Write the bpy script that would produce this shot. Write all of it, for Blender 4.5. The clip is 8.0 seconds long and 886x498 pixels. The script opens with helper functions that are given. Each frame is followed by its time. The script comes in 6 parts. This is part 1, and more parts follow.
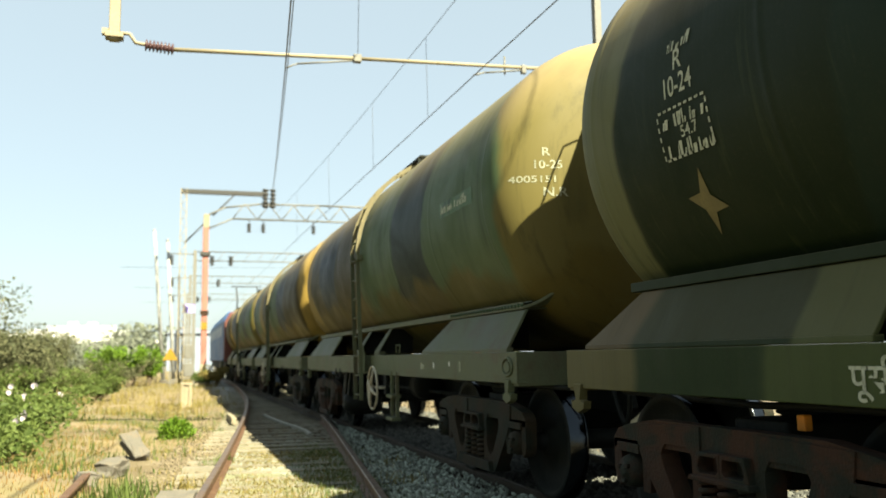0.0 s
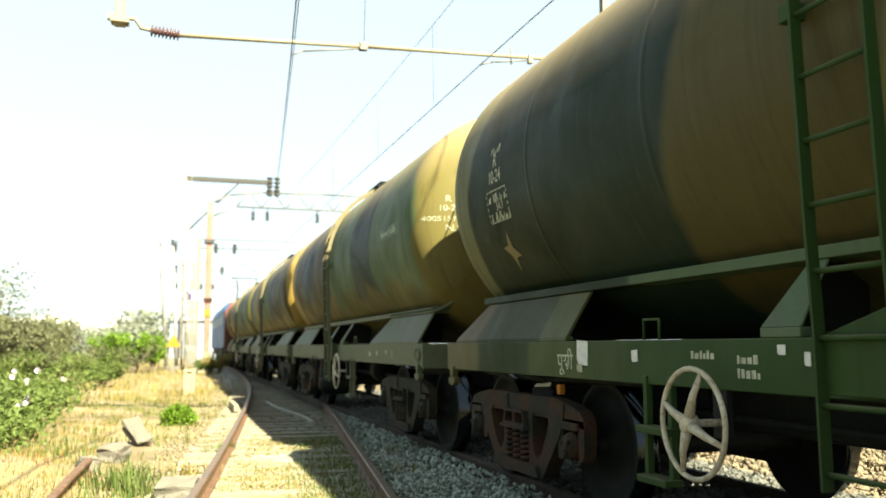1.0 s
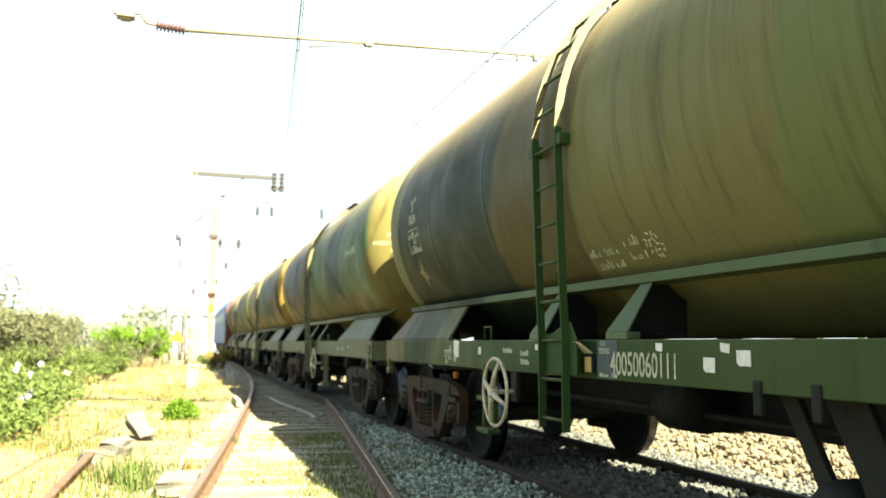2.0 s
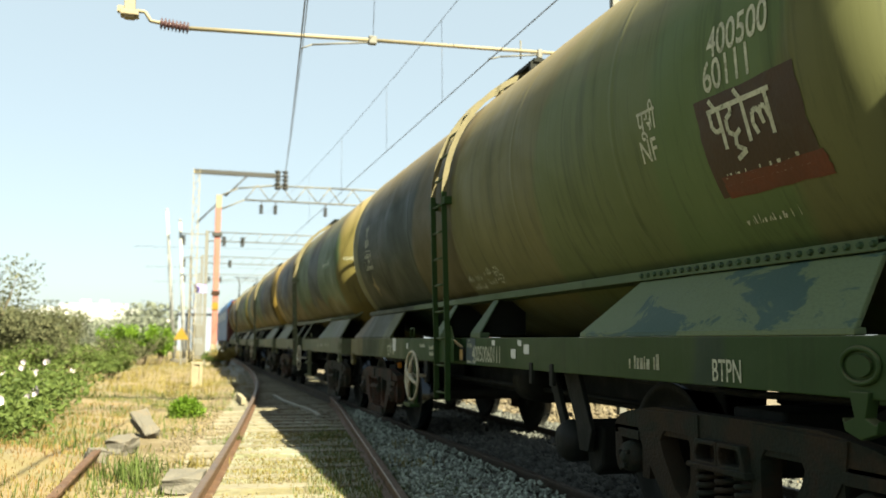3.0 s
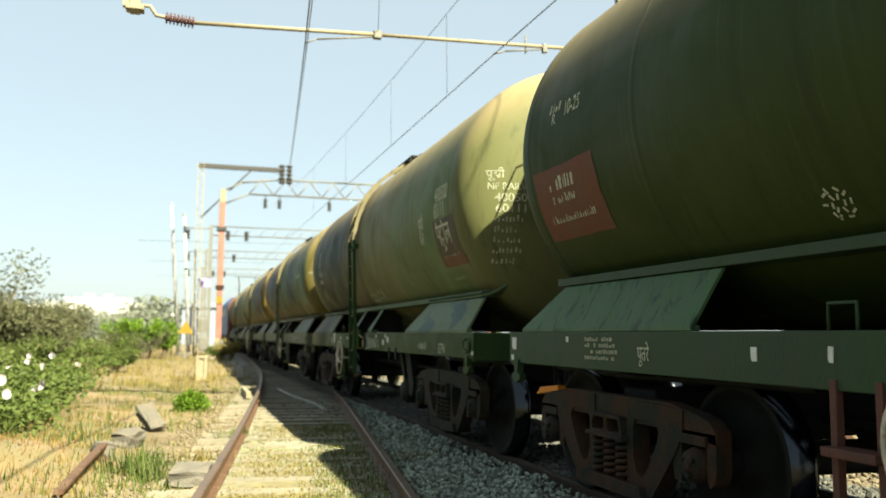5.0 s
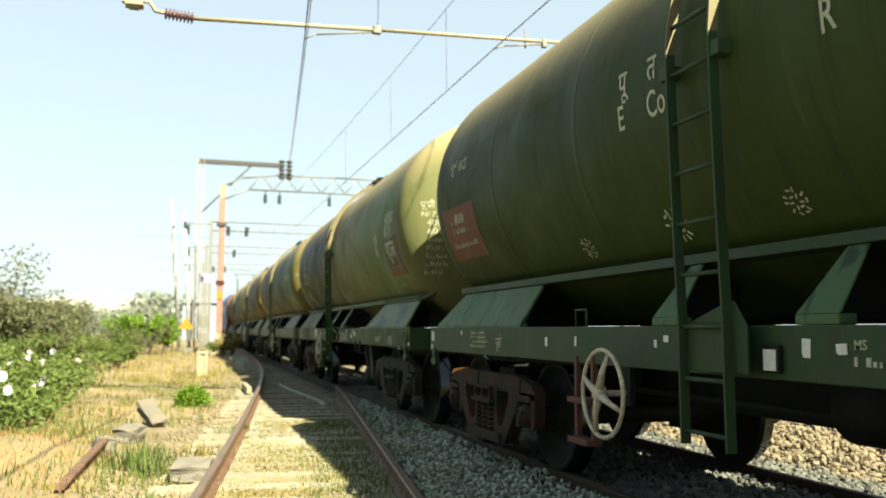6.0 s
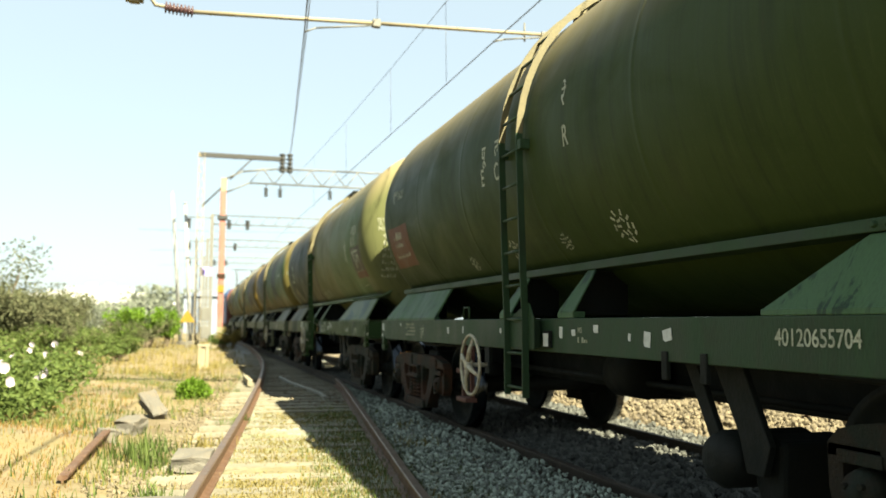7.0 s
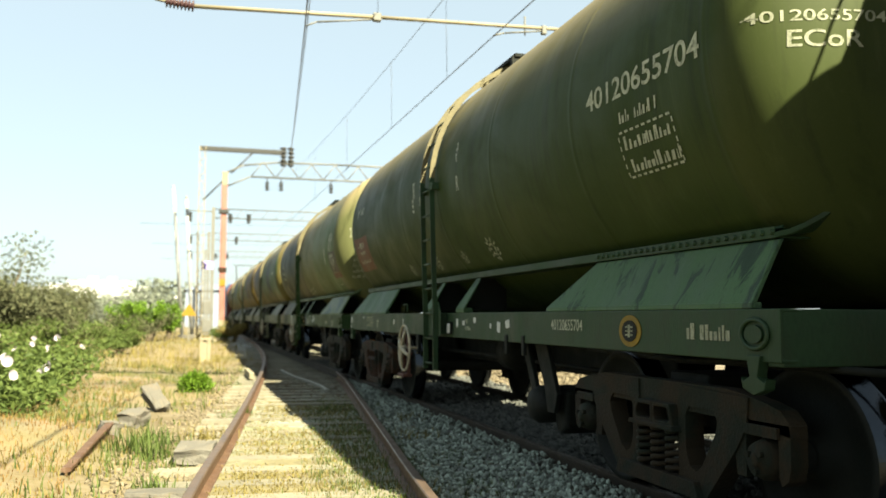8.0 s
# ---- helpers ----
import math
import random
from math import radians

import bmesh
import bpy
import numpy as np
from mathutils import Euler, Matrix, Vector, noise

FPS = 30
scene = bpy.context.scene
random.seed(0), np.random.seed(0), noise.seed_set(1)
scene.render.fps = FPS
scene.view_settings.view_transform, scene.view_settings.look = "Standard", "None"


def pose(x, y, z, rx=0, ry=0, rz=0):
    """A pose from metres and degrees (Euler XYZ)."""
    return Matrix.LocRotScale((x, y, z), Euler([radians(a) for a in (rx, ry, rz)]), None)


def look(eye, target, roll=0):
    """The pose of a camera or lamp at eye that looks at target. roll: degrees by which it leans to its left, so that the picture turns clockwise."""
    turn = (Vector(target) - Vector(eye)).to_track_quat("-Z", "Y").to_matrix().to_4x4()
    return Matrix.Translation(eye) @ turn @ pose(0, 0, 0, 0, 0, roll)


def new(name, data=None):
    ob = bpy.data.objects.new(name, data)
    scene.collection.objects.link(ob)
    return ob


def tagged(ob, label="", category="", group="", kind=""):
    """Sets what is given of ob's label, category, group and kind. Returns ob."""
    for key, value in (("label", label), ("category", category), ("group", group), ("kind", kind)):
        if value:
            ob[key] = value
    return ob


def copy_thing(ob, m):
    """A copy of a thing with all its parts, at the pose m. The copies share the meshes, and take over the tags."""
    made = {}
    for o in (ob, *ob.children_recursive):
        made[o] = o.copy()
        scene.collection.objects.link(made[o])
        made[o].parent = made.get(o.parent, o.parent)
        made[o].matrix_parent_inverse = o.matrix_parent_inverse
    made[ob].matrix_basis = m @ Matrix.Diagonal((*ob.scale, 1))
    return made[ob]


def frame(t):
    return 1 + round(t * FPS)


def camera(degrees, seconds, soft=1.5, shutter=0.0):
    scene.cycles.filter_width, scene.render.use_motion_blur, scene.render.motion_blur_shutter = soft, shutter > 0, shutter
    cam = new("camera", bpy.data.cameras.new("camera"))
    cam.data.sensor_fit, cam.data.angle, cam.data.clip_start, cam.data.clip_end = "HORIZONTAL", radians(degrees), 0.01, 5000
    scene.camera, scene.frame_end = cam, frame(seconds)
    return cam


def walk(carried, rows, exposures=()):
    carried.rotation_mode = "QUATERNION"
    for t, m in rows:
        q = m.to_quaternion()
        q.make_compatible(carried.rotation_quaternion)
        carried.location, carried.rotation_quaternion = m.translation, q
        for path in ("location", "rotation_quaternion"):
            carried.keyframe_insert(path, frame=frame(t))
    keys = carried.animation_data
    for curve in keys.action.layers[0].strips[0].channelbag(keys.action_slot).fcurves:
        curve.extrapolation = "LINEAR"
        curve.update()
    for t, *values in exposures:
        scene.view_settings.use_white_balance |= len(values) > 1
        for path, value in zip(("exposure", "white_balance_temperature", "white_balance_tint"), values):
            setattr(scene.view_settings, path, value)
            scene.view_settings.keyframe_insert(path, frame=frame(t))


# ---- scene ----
# ---- camera and its path ----
cam = camera(54.83, 8.0, soft=1.6)
cam.data.dof.use_dof, cam.data.dof.focus_distance, cam.data.dof.aperture_fstop = True, 5.0, 2.0


def aim(x, y, z, yaw, up, lean):
    """A camera at (x, y, z) turned yaw degrees to the right of the track, up degrees above level, rolled by lean."""
    a, b = radians(yaw), radians(up)
    ahead = Vector((math.sin(a) * math.cos(b), math.cos(a) * math.cos(b), math.sin(b)))
    return look((x, y, z), Vector((x, y, z)) + ahead * 10, lean)


walk(cam, [
    (0.0, aim(0.000, 0.000, 1.195, 17.422, 7.173, -0.855)),
    (0.5, aim(0.003, 0.018, 1.191, 17.258, 6.809, -0.482)),
    (1.0, aim(0.003, 0.027, 1.187, 17.167, 6.539, -0.141)),
    (1.5, aim(0.011, 0.034, 1.190, 17.036, 6.425, 0.324)),
    (3.0, aim(-0.002, 0.040, 1.192, 16.669, 6.162, 0.295)),
    (3.5, aim(-0.006, 0.046, 1.198, 16.564, 6.041, 0.312)),
    (4.0, aim(-0.013, 0.043, 1.198, 16.466, 5.953, 0.380)),
    (4.5, aim(-0.021, 0.036, 1.190, 16.409, 5.912, 0.413)),
    (6.0, aim(-0.023, 0.019, 1.193, 16.415, 5.451, 0.248)),
    (6.5, aim(-0.014, 0.004, 1.188, 16.301, 5.302, 0.230)),
    (7.0, aim(-0.017, -0.040, 1.181, 16.352, 5.004, 0.221)),
    (7.5, aim(-0.020, -0.074, 1.180, 16.331, 4.744, 0.280)),
    (8.0, aim(-0.021, -0.083, 1.179, 16.273, 4.564, 0.176)),
], exposures=[
    (0.0, 2.63, 7500, 1), (0.5, 2.73, 7500, 1), (0.8, 2.93, 7500, 1), (1.0, 3.13, 7500, 1), (1.2, 3.38, 7500, 1), (1.4, 3.63, 7500, 1),
    (1.7, 3.98, 7500, 1), (2.0, 3.73, 7500, 1), (2.5, 2.93, 7500, 1), (2.8, 2.68, 7500, 1), (3.5, 2.63, 7500, 1), (4.5, 2.58, 7500, 1), (5.8, 2.73, 7500, 1), (6.5, 2.83, 7500, 1), (8.0, 2.73, 7500, 1)])

# ---- sky and sun ----
SUN = Vector((0.38, -0.94, 1.0)).normalized()
world = bpy.data.worlds.new("sky")
scene.world = world
world.use_nodes = True
wn, wl = world.node_tree.nodes, world.node_tree.links
sky = wn.new("ShaderNodeTexSky")
sky.sky_type = "NISHITA"
sky.sun_disc = False
sky.sun_elevation = math.asin(SUN.z)
sky.sun_rotation = math.atan2(SUN.x, SUN.y)
sky.air_density, sky.dust_density, sky.ozone_density = 0.9, 1.6, 0.8
haze = wn.new("ShaderNodeMix")   # bright, dusty haze over the whole sky
haze.data_type = "RGBA"
haze.inputs[0].default_value = 0.74
haze.inputs[7].default_value = (2.16, 2.62, 3.18, 1)
wl.new(sky.outputs[0], haze.inputs[6])
wl.new(haze.outputs[2], wn["Background"].inputs[0])
wn["Background"].inputs[1].default_value = 0.05
sun = new("sun", bpy.data.lights.new("sun", "SUN"))
sun.data.energy, sun.data.angle, sun.data.color = 5.0, radians(0.5), (1.0, 0.93, 0.78)
sun.matrix_world = look(SUN * 50, (0, 0, 0))


# ---- materials ----
def mix(nt, a, b, fac, mode="MIX"):
    n = nt.nodes.new("ShaderNodeMix")
    n.data_type, n.blend_type = "RGBA", mode
    for sock, v in ((n.inputs[0], fac), (n.inputs[6], a), (n.inputs[7], b)):
        if isinstance(v, bpy.types.NodeSocket):
            nt.links.new(v, sock)
        elif isinstance(v, (int, float)):
            sock.default_value = v
        else:
            sock.default_value = (*v, 1)
    return n.outputs[2]


def noise_at(nt, scale, detail=4, stretch=(1, 1, 1), rough=0.55, warp=0.0):
    co = nt.nodes.new("ShaderNodeTexCoord")
    mp = nt.nodes.new("ShaderNodeMapping")
    mp.inputs["Scale"].default_value = stretch
    nt.links.new(co.outputs["Object"], mp.inputs[0])
    n = nt.nodes.new("ShaderNodeTexNoise")
    n.inputs["Scale"].default_value, n.inputs["Detail"].default_value = scale, detail
    n.inputs["Roughness"].default_value, n.inputs["Distortion"].default_value = rough, warp
    nt.links.new(mp.outputs[0], n.inputs["Vector"])
    return n.outputs["Fac"]


def ramp(nt, fac, *stops, mode="LINEAR"):
    n = nt.nodes.new("ShaderNodeValToRGB")
    n.color_ramp.interpolation = mode
    el = n.color_ramp.elements
    while len(el) < len(stops):
        el.new(0.5)
    for e, (p, c) in zip(el, stops):
        e.position = p
        e.color = (c, c, c, 1) if isinstance(c, (int, float)) else (*c, 1)
    nt.links.new(fac, n.inputs[0])
    return n.outputs[0]


def surface(name, colour, rough=0.6, metal=0.0, bump=0.0, bump_scale=60.0, dark=0.55, scale=3.0, stretch=(1, 1, 1), dirt=None, dirt_amount=0.5, random_tint=0.0, through_light=0.0, gloss=0.22, dirt_edge=(0.5, 0.68)):
    """A painted, stained or weathered surface: base colour, grain at two scales, dirt and relief."""
    m = bpy.data.materials.new(name)
    m.use_nodes = True
    nt = m.node_tree
    b = nt.nodes["Principled BSDF"]
    big = noise_at(nt, scale, 5, stretch, warp=0.4)
    fine = noise_at(nt, bump_scale, 3, stretch)
    c = colour
    if not isinstance(colour, bpy.types.NodeSocket):
        c = mix(nt, tuple(v * dark for v in colour), colour, ramp(nt, big, (0.35, 0.0), (0.62, 1.0)))
    c = mix(nt, c, tuple(v * 0.7 for v in colour), ramp(nt, fine, (0.45, 0.0), (0.7, 0.7)))
    if dirt:
        c = mix(nt, c, dirt, ramp(nt, noise_at(nt, scale * 2.3, 6, stretch, 0.65, 0.8), (dirt_edge[0], 0.0), (dirt_edge[1], dirt_amount)))
    if random_tint:
        info = nt.nodes.new("ShaderNodeObjectInfo")
        c = mix(nt, c, tuple(min(1, v * 1.5) for v in colour), ramp(nt, info.outputs["Random"], (0.0, 0.0), (1.0, random_tint)))
    nt.links.new(c, b.inputs["Base Color"])
    b.inputs["Metallic"].default_value = metal
    b.inputs["Specular IOR Level"].default_value = gloss
    nt.links.new(ramp(nt, big, (0.3, rough - 0.1), (0.7, min(1, rough + 0.1))), b.inputs["Roughness"])
    if bump:
        n = nt.nodes.new("ShaderNodeBump")
        n.inputs["Strength"].default_value, n.inputs["Distance"].default_value = bump, 0.02
        nt.links.new(fine, n.inputs["Height"])
        nt.links.new(n.outputs[0], b.inputs["Normal"])
    if through_light:
        b.inputs["Subsurface Weight"].default_value = 0.0
        tr = nt.nodes.new("ShaderNodeBsdfTranslucent")
        nt.links.new(c, tr.inputs[0])
        ms = nt.nodes.new("ShaderNodeMixShader")
        ms.inputs[0].default_value = through_light
        nt.links.new(b.outputs[0], ms.inputs[1])
        nt.links.new(tr.outputs[0], ms.inputs[2])
        nt.links.new(ms.outputs[0], nt.nodes["Material Output"].inputs[0])
    return m


def banded_paint(name, bands, streak=(0.006, 0.009, 0.004), low=None, waver=1.5, wear=1.0, lean=0.0, dust_and_sun=0.34):
    """Tank paint: fields of colour along the tank, with hand-painted wavering edges, rain streaks and dusty tops with
    sunlight painted in.
    """
    m = bpy.data.materials.new(name)
    m.use_nodes = True
    nt = m.node_tree
    b = nt.nodes["Principled BSDF"]
    co = nt.nodes.new("ShaderNodeTexCoord")
    sep = nt.nodes.new("ShaderNodeSeparateXYZ")
    nt.links.new(co.outputs["Object"], sep.inputs[0])
    wob = noise_at(nt, 0.55, 3, (1, 0.6, 1))

    def calc(op, a, c):
        n = nt.nodes.new("ShaderNodeMath")
        n.operation = op
        for sock, v in zip(n.inputs, (a, c)):
            if isinstance(v, bpy.types.NodeSocket):
                nt.links.new(v, sock)
            else:
                sock.default_value = v
        return n.outputs[0]
    along = calc("ADD", sep.outputs[1], calc("MULTIPLY", calc("SUBTRACT", wob, 0.5), waver))
    if lean:   # the fields lean back towards their tops
        along = calc("ADD", along, calc("MULTIPLY", calc("SUBTRACT", sep.outputs[2], 2.665), lean))
    fac = calc("DIVIDE", calc("ADD", along, 6.5), 13.0)
    edge = []
    for k, (y, col) in enumerate(bands):
        edge.append(((y + 6.5) / 13.0, col))
        if k + 1 < len(bands):
            edge.append(((bands[k + 1][0] + 6.5) / 13.0 - 0.004, col))
    base = ramp(nt, fac, *edge)
    if low:
        lowfac = calc("ADD", sep.outputs[2], calc("MULTIPLY", noise_at(nt, 0.8, 3), 1.4))
        base = mix(nt, base, low, ramp(nt, calc("DIVIDE", lowfac, 4.0), (0.66, 0.75), (0.70, 0.0)))
    big = noise_at(nt, 1.3, 6, (1, 1, 1), 0.6, 0.6)
    drip = noise_at(nt, 3.0, 5, (0.6, 2.6, 0.16), 0.6, 0.3)
    fine = noise_at(nt, 45, 3)
    c = mix(nt, base, (0.62, 0.6, 0.5), ramp(nt, big, (0.3, 0.75), (0.7, 1.0)), "MULTIPLY")
    c = mix(nt, base, c, 0.5)
    c = mix(nt, c, streak, ramp(nt, drip, (0.54, 0.0), (0.74, 0.38)))
    lines = noise_at(nt, 2.0, 6, (2.0, 7.0, 0.22), 0.7, 0.25)
    c = mix(nt, c, streak, ramp(nt, lines, (0.54, 0.0), (0.66, 0.30 * wear)))
    c = mix(nt, c, (0.085, 0.10, 0.045), ramp(nt, lines, (0.32, 0.12 * wear), (0.43, 0.0)))
    rust = noise_at(nt, 2.2, 8, (1, 1.4, 0.7), 0.7, 1.0)
    c = mix(nt, c, (0.05, 0.024, 0.011), ramp(nt, rust, (0.67, 0.0), (0.73, 0.4 * wear)))
    c = mix(nt, c, (0.12, 0.11, 0.07), ramp(nt, fine, (0.55, 0.0), (0.8, 0.05)))
    # upward faces take dust, paled further to paint in the sunlit top
    geo = nt.nodes.new("ShaderNodeNewGeometry")
    nsep = nt.nodes.new("ShaderNodeSeparateXYZ")
    nt.links.new(geo.outputs["Normal"], nsep.inputs[0])
    c = mix(nt, c, (0.22, 0.175, 0.105), ramp(nt, nsep.outputs[2], (0.20, 0.0), (0.48, dust_and_sun * wear), (0.80, 2.0 * dust_and_sun * wear)))
    nt.links.new(c, b.inputs["Base Color"])
    nt.links.new(ramp(nt, big, (0.3, 0.45), (0.7, 0.68)), b.inputs["Roughness"])
    b.inputs["Specular IOR Level"].default_value = 0.10
    bm_ = nt.nodes.new("ShaderNodeBump")
    bm_.inputs["Strength"].default_value, bm_.inputs["Distance"].default_value = 0.25, 0.03
    dent = noise_at(nt, 1.1, 2, (1, 2.0, 0.5))
    nt.links.new(mix(nt, dent, mix(nt, drip, lines, 0.6), 0.22), bm_.inputs["Height"])
    nt.links.new(bm_.outputs[0], b.inputs["Normal"])
    return m


GREEN = (0.068, 0.104, 0.042)
OLIVE = (0.125, 0.098, 0.026)
SLATE = (0.010, 0.020, 0.019)
SAGE = (0.050, 0.080, 0.042)
BROWN = (0.035, 0.028, 0.011)
SAND = (0.18, 0.125, 0.034)
NAVY = (0.014, 0.022, 0.034)
# in A, C and Z the near-end field is yellowed to paint in sun
PAINT_A = banded_paint("green_and_camouflage_tank_paint", [(-6.5, (0.082, 0.090, 0.040)), (-5.25, GREEN), (-4.1, (0.078, 0.102, 0.043)), (-2.4, (0.096, 0.100, 0.045)), (-0.15, (0.048, 0.044, 0.016)), (1.35, (0.007, 0.017, 0.010)), (2.9, (0.006, 0.013, 0.004)), (4.72, (0.085, 0.092, 0.045))], waver=0.5, lean=0.24, dust_and_sun=0.42)
# olive with shade put into the colour, deeper towards the far end
PAINT_C = banded_paint("shade_dark_olive_tank_paint", [(-6.5, (0.033, 0.0452, 0.013)), (-5.3, (0.024, 0.041, 0.0092)), (0.3, (0.020, 0.036, 0.0080)), (3.2, (0.0165, 0.0304, 0.00648)), (5.2, (0.0119, 0.0273, 0.0072))])
PAINT_Z = banded_paint("camouflage_banded_tank_paint", [(-6.5, (0.092, 0.080, 0.028)), (-5.45, SAGE), (-3.3, SLATE), (-1.9, SAGE), (0.3, BROWN), (2.0, NAVY), (3.6, BROWN), (4.6, SAND), (5.4, OLIVE)], low=(0.075, 0.058, 0.014))
PAINT_Y = banded_paint("brown_and_sand_camouflage_paint", [(-6.5, SAND), (-5.6, BROWN), (-3.0, NAVY), (-1.5, SAGE), (0.5, BROWN), (2.0, SAND), (3.0, SAGE), (4.5, SLATE), (5.5, OLIVE)], low=(0.11, 0.08, 0.018))
FRAME_G = surface("grimy_green_frame_paint", (0.0150, 0.0385, 0.0155), 0.6, 0, 0.15, 40, 0.6, 1.6, (1, 2.2, 0.6), (0.013, 0.023, 0.010), 0.7)
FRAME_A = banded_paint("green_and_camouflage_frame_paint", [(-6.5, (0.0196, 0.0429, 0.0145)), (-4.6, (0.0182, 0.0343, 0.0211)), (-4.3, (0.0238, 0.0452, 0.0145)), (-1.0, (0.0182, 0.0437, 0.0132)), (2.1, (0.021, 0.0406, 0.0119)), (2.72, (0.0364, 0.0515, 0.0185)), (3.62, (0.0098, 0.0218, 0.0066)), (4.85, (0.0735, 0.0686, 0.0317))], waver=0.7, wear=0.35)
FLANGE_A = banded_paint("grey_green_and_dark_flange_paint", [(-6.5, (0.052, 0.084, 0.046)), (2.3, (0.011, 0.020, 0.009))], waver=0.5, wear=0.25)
RIB_A = surface("dull_grey_green_rib_paint", (0.0527, 0.0862, 0.0448), 0.6, 0, 0.12, 40, 0.75, 2.0, (1, 1, 1), (0.05, 0.05, 0.03), 0.5)
# tan that stands for sunlight on the ladder's curved top
LADDER_SUN = surface("sunlit_tan_ladder_colour", (0.10, 0.088, 0.046), 0.6, 0, 0.1, 40, 0.7, 6)
STEPR = surface("dull_red_oxide_paint", (0.075, 0.032, 0.024), 0.7, 0, 0.1, 40, 0.7, 6)
CARD = surface("tan_card", (0.32, 0.22, 0.09), 0.7)
FRAME_O = surface("grimy_olive_frame_paint", (0.068, 0.0808, 0.0435), 0.6, 0, 0.15, 40, 0.6, 1.2, (1, 1, 1), (0.05, 0.035, 0.02), 0.6)
SADDLE_G = surface("streaked_green_saddle_paint", (0.040, 0.086, 0.039), 0.6, 0, 0.12, 40, 0.8, 1.5, (1, 2.4, 0.8), (0.008, 0.022, 0.014), 0.85, dirt_edge=(0.54, 0.60))
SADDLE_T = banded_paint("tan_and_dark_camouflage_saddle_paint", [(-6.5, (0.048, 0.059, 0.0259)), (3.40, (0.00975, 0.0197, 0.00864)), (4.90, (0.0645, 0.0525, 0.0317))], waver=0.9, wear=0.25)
SADDLE_A = surface("grey_green_saddle_paint_with_blue_patches", (0.0699, 0.102, 0.0504), 0.6, 0, 0.12, 40, 0.85, 0.62, (1, 1.0, 2.6), (0.015, 0.042, 0.035), 0.95, dirt_edge=(0.53, 0.56))
RUSTY = surface("rusty_cast_steel", (0.034, 0.0155, 0.0075), 0.85, 0.1, 0.4, 55, 0.45, 1.5, (1, 1, 1), (0.006, 0.010, 0.006), 0.9, dirt_edge=(0.46, 0.6))
GRIMY = surface("grimy_cast_steel", (0.019, 0.0135, 0.0065), 0.85, 0.1, 0.4, 55, 0.45, 1.5, (1, 1, 1), (0.005, 0.009, 0.005), 0.9, dirt_edge=(0.46, 0.6))
# also blackens the gussets, where the recess is only shaded
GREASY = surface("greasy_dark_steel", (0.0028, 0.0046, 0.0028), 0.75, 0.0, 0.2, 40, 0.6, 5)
TREAD = surface("bright_wheel_tread", (0.032, 0.037, 0.043), 0.13, 1.0, 0.05, 80, 0.8, 3)
RAILS = surface("rusty_rail_steel", (0.0912, 0.05168, 0.03192), 0.6, 0.3, 0.2, 50, 0.7, 6, (1, 1, 1), (0.16, 0.11, 0.075), 0.6)
# oily rail steel, darkened to include the shade beside the train
RAIL_SHADE = surface("oily_shade_dark_rail_steel", (0.030, 0.023, 0.016), 0.7, 0.2, 0.2, 50, 0.6, 6, (1, 1, 1), (0.05, 0.034, 0.022), 0.6)
PALE = surface("pale_dusty_steel", (0.22, 0.22, 0.18), 0.7, 0, 0.1, 40, 0.7, 6)
RAILTOP = surface("worn_rail_head", (0.1064, 0.076, 0.057), 0.45, 0.4, 0.05, 60, 0.7, 5)
CREAM = surface("grey_cream_wheel_paint", (0.36, 0.34, 0.26), 0.6, 0, 0.2, 50, 0.6, 12, (1, 1, 1), (0.16, 0.10, 0.05), 0.8)
WHITE = surface("chalky_white_lettering", (0.32, 0.34, 0.26), 0.7, 0, 0, 60, 0.7, 14, (1, 1, 1), (0.07, 0.085, 0.045), 0.85)
FADED = surface("worn_white_stencil_paint", (0.24, 0.25, 0.18), 0.7, 0, 0, 60, 0.6, 14, (1, 1, 1), (0.05, 0.065, 0.03), 0.95)
PAPER = surface("white_paper_label", (0.42, 0.44, 0.42), 0.6, 0, 0, 30, 0.85, 20)
REDP = surface("faded_red_panel_paint", (0.0806, 0.0234, 0.0088), 0.6, 0, 0.1, 40, 0.6, 3, (1, 1, 1), (0.06, 0.025, 0.014), 0.6)
MAROON = surface("dark_maroon_panel_paint", (0.034, 0.020, 0.009), 0.6, 0, 0.1, 40, 0.6, 3, (1, 1, 1), (0.03, 0.025, 0.016), 0.6)
ORANGE = surface("orange_steel", (0.65, 0.24, 0.03), 0.5, 0, 0.1, 40, 0.7, 9)
YELLOW = surface("yellow_paint", (0.172, 0.111, 0.0102), 0.6, 0, 0.1, 40, 0.7, 9)
STAR = surface("tan_star_paint", (0.12, 0.10, 0.04), 0.6, 0, 0, 40, 0.7, 9)
MASTP = surface("faded_red_mast_paint", (0.215, 0.092, 0.072), 0.6, 0, 0.1, 30, 0.8, 2)
CABRED = surface("dull_red_cab_paint", (0.10, 0.036, 0.027), 0.6, 0, 0.1, 30, 0.8, 2)
MASTC = surface("cream_mast_paint", (0.19, 0.1672, 0.114), 0.6, 0, 0.1, 30, 0.8, 2)
GALV = surface("galvanised_steel", (0.114, 0.114, 0.1026), 0.6, 0.2, 0.05, 40, 0.8, 3)
DARKGALV = surface("weathered_dark_steel", (0.0342, 0.03496, 0.0342), 0.7, 0.1, 0.05, 40, 0.8, 3)
PORC = surface("brown_porcelain", (0.0494, 0.02736, 0.02888), 0.3, 0, 0, 40, 0.8, 10)
COPPER = surface("tarnished_copper_wire", (0.045, 0.045, 0.042), 0.5, 0.3, 0, 40, 0.9, 10)
CONC = surface("weathered_concrete", (0.0803, 0.0756, 0.0643), 0.85, 0, 0.4, 35, 0.75, 3, (1, 1, 1), (0.09, 0.07, 0.045), 0.7, 0.4)
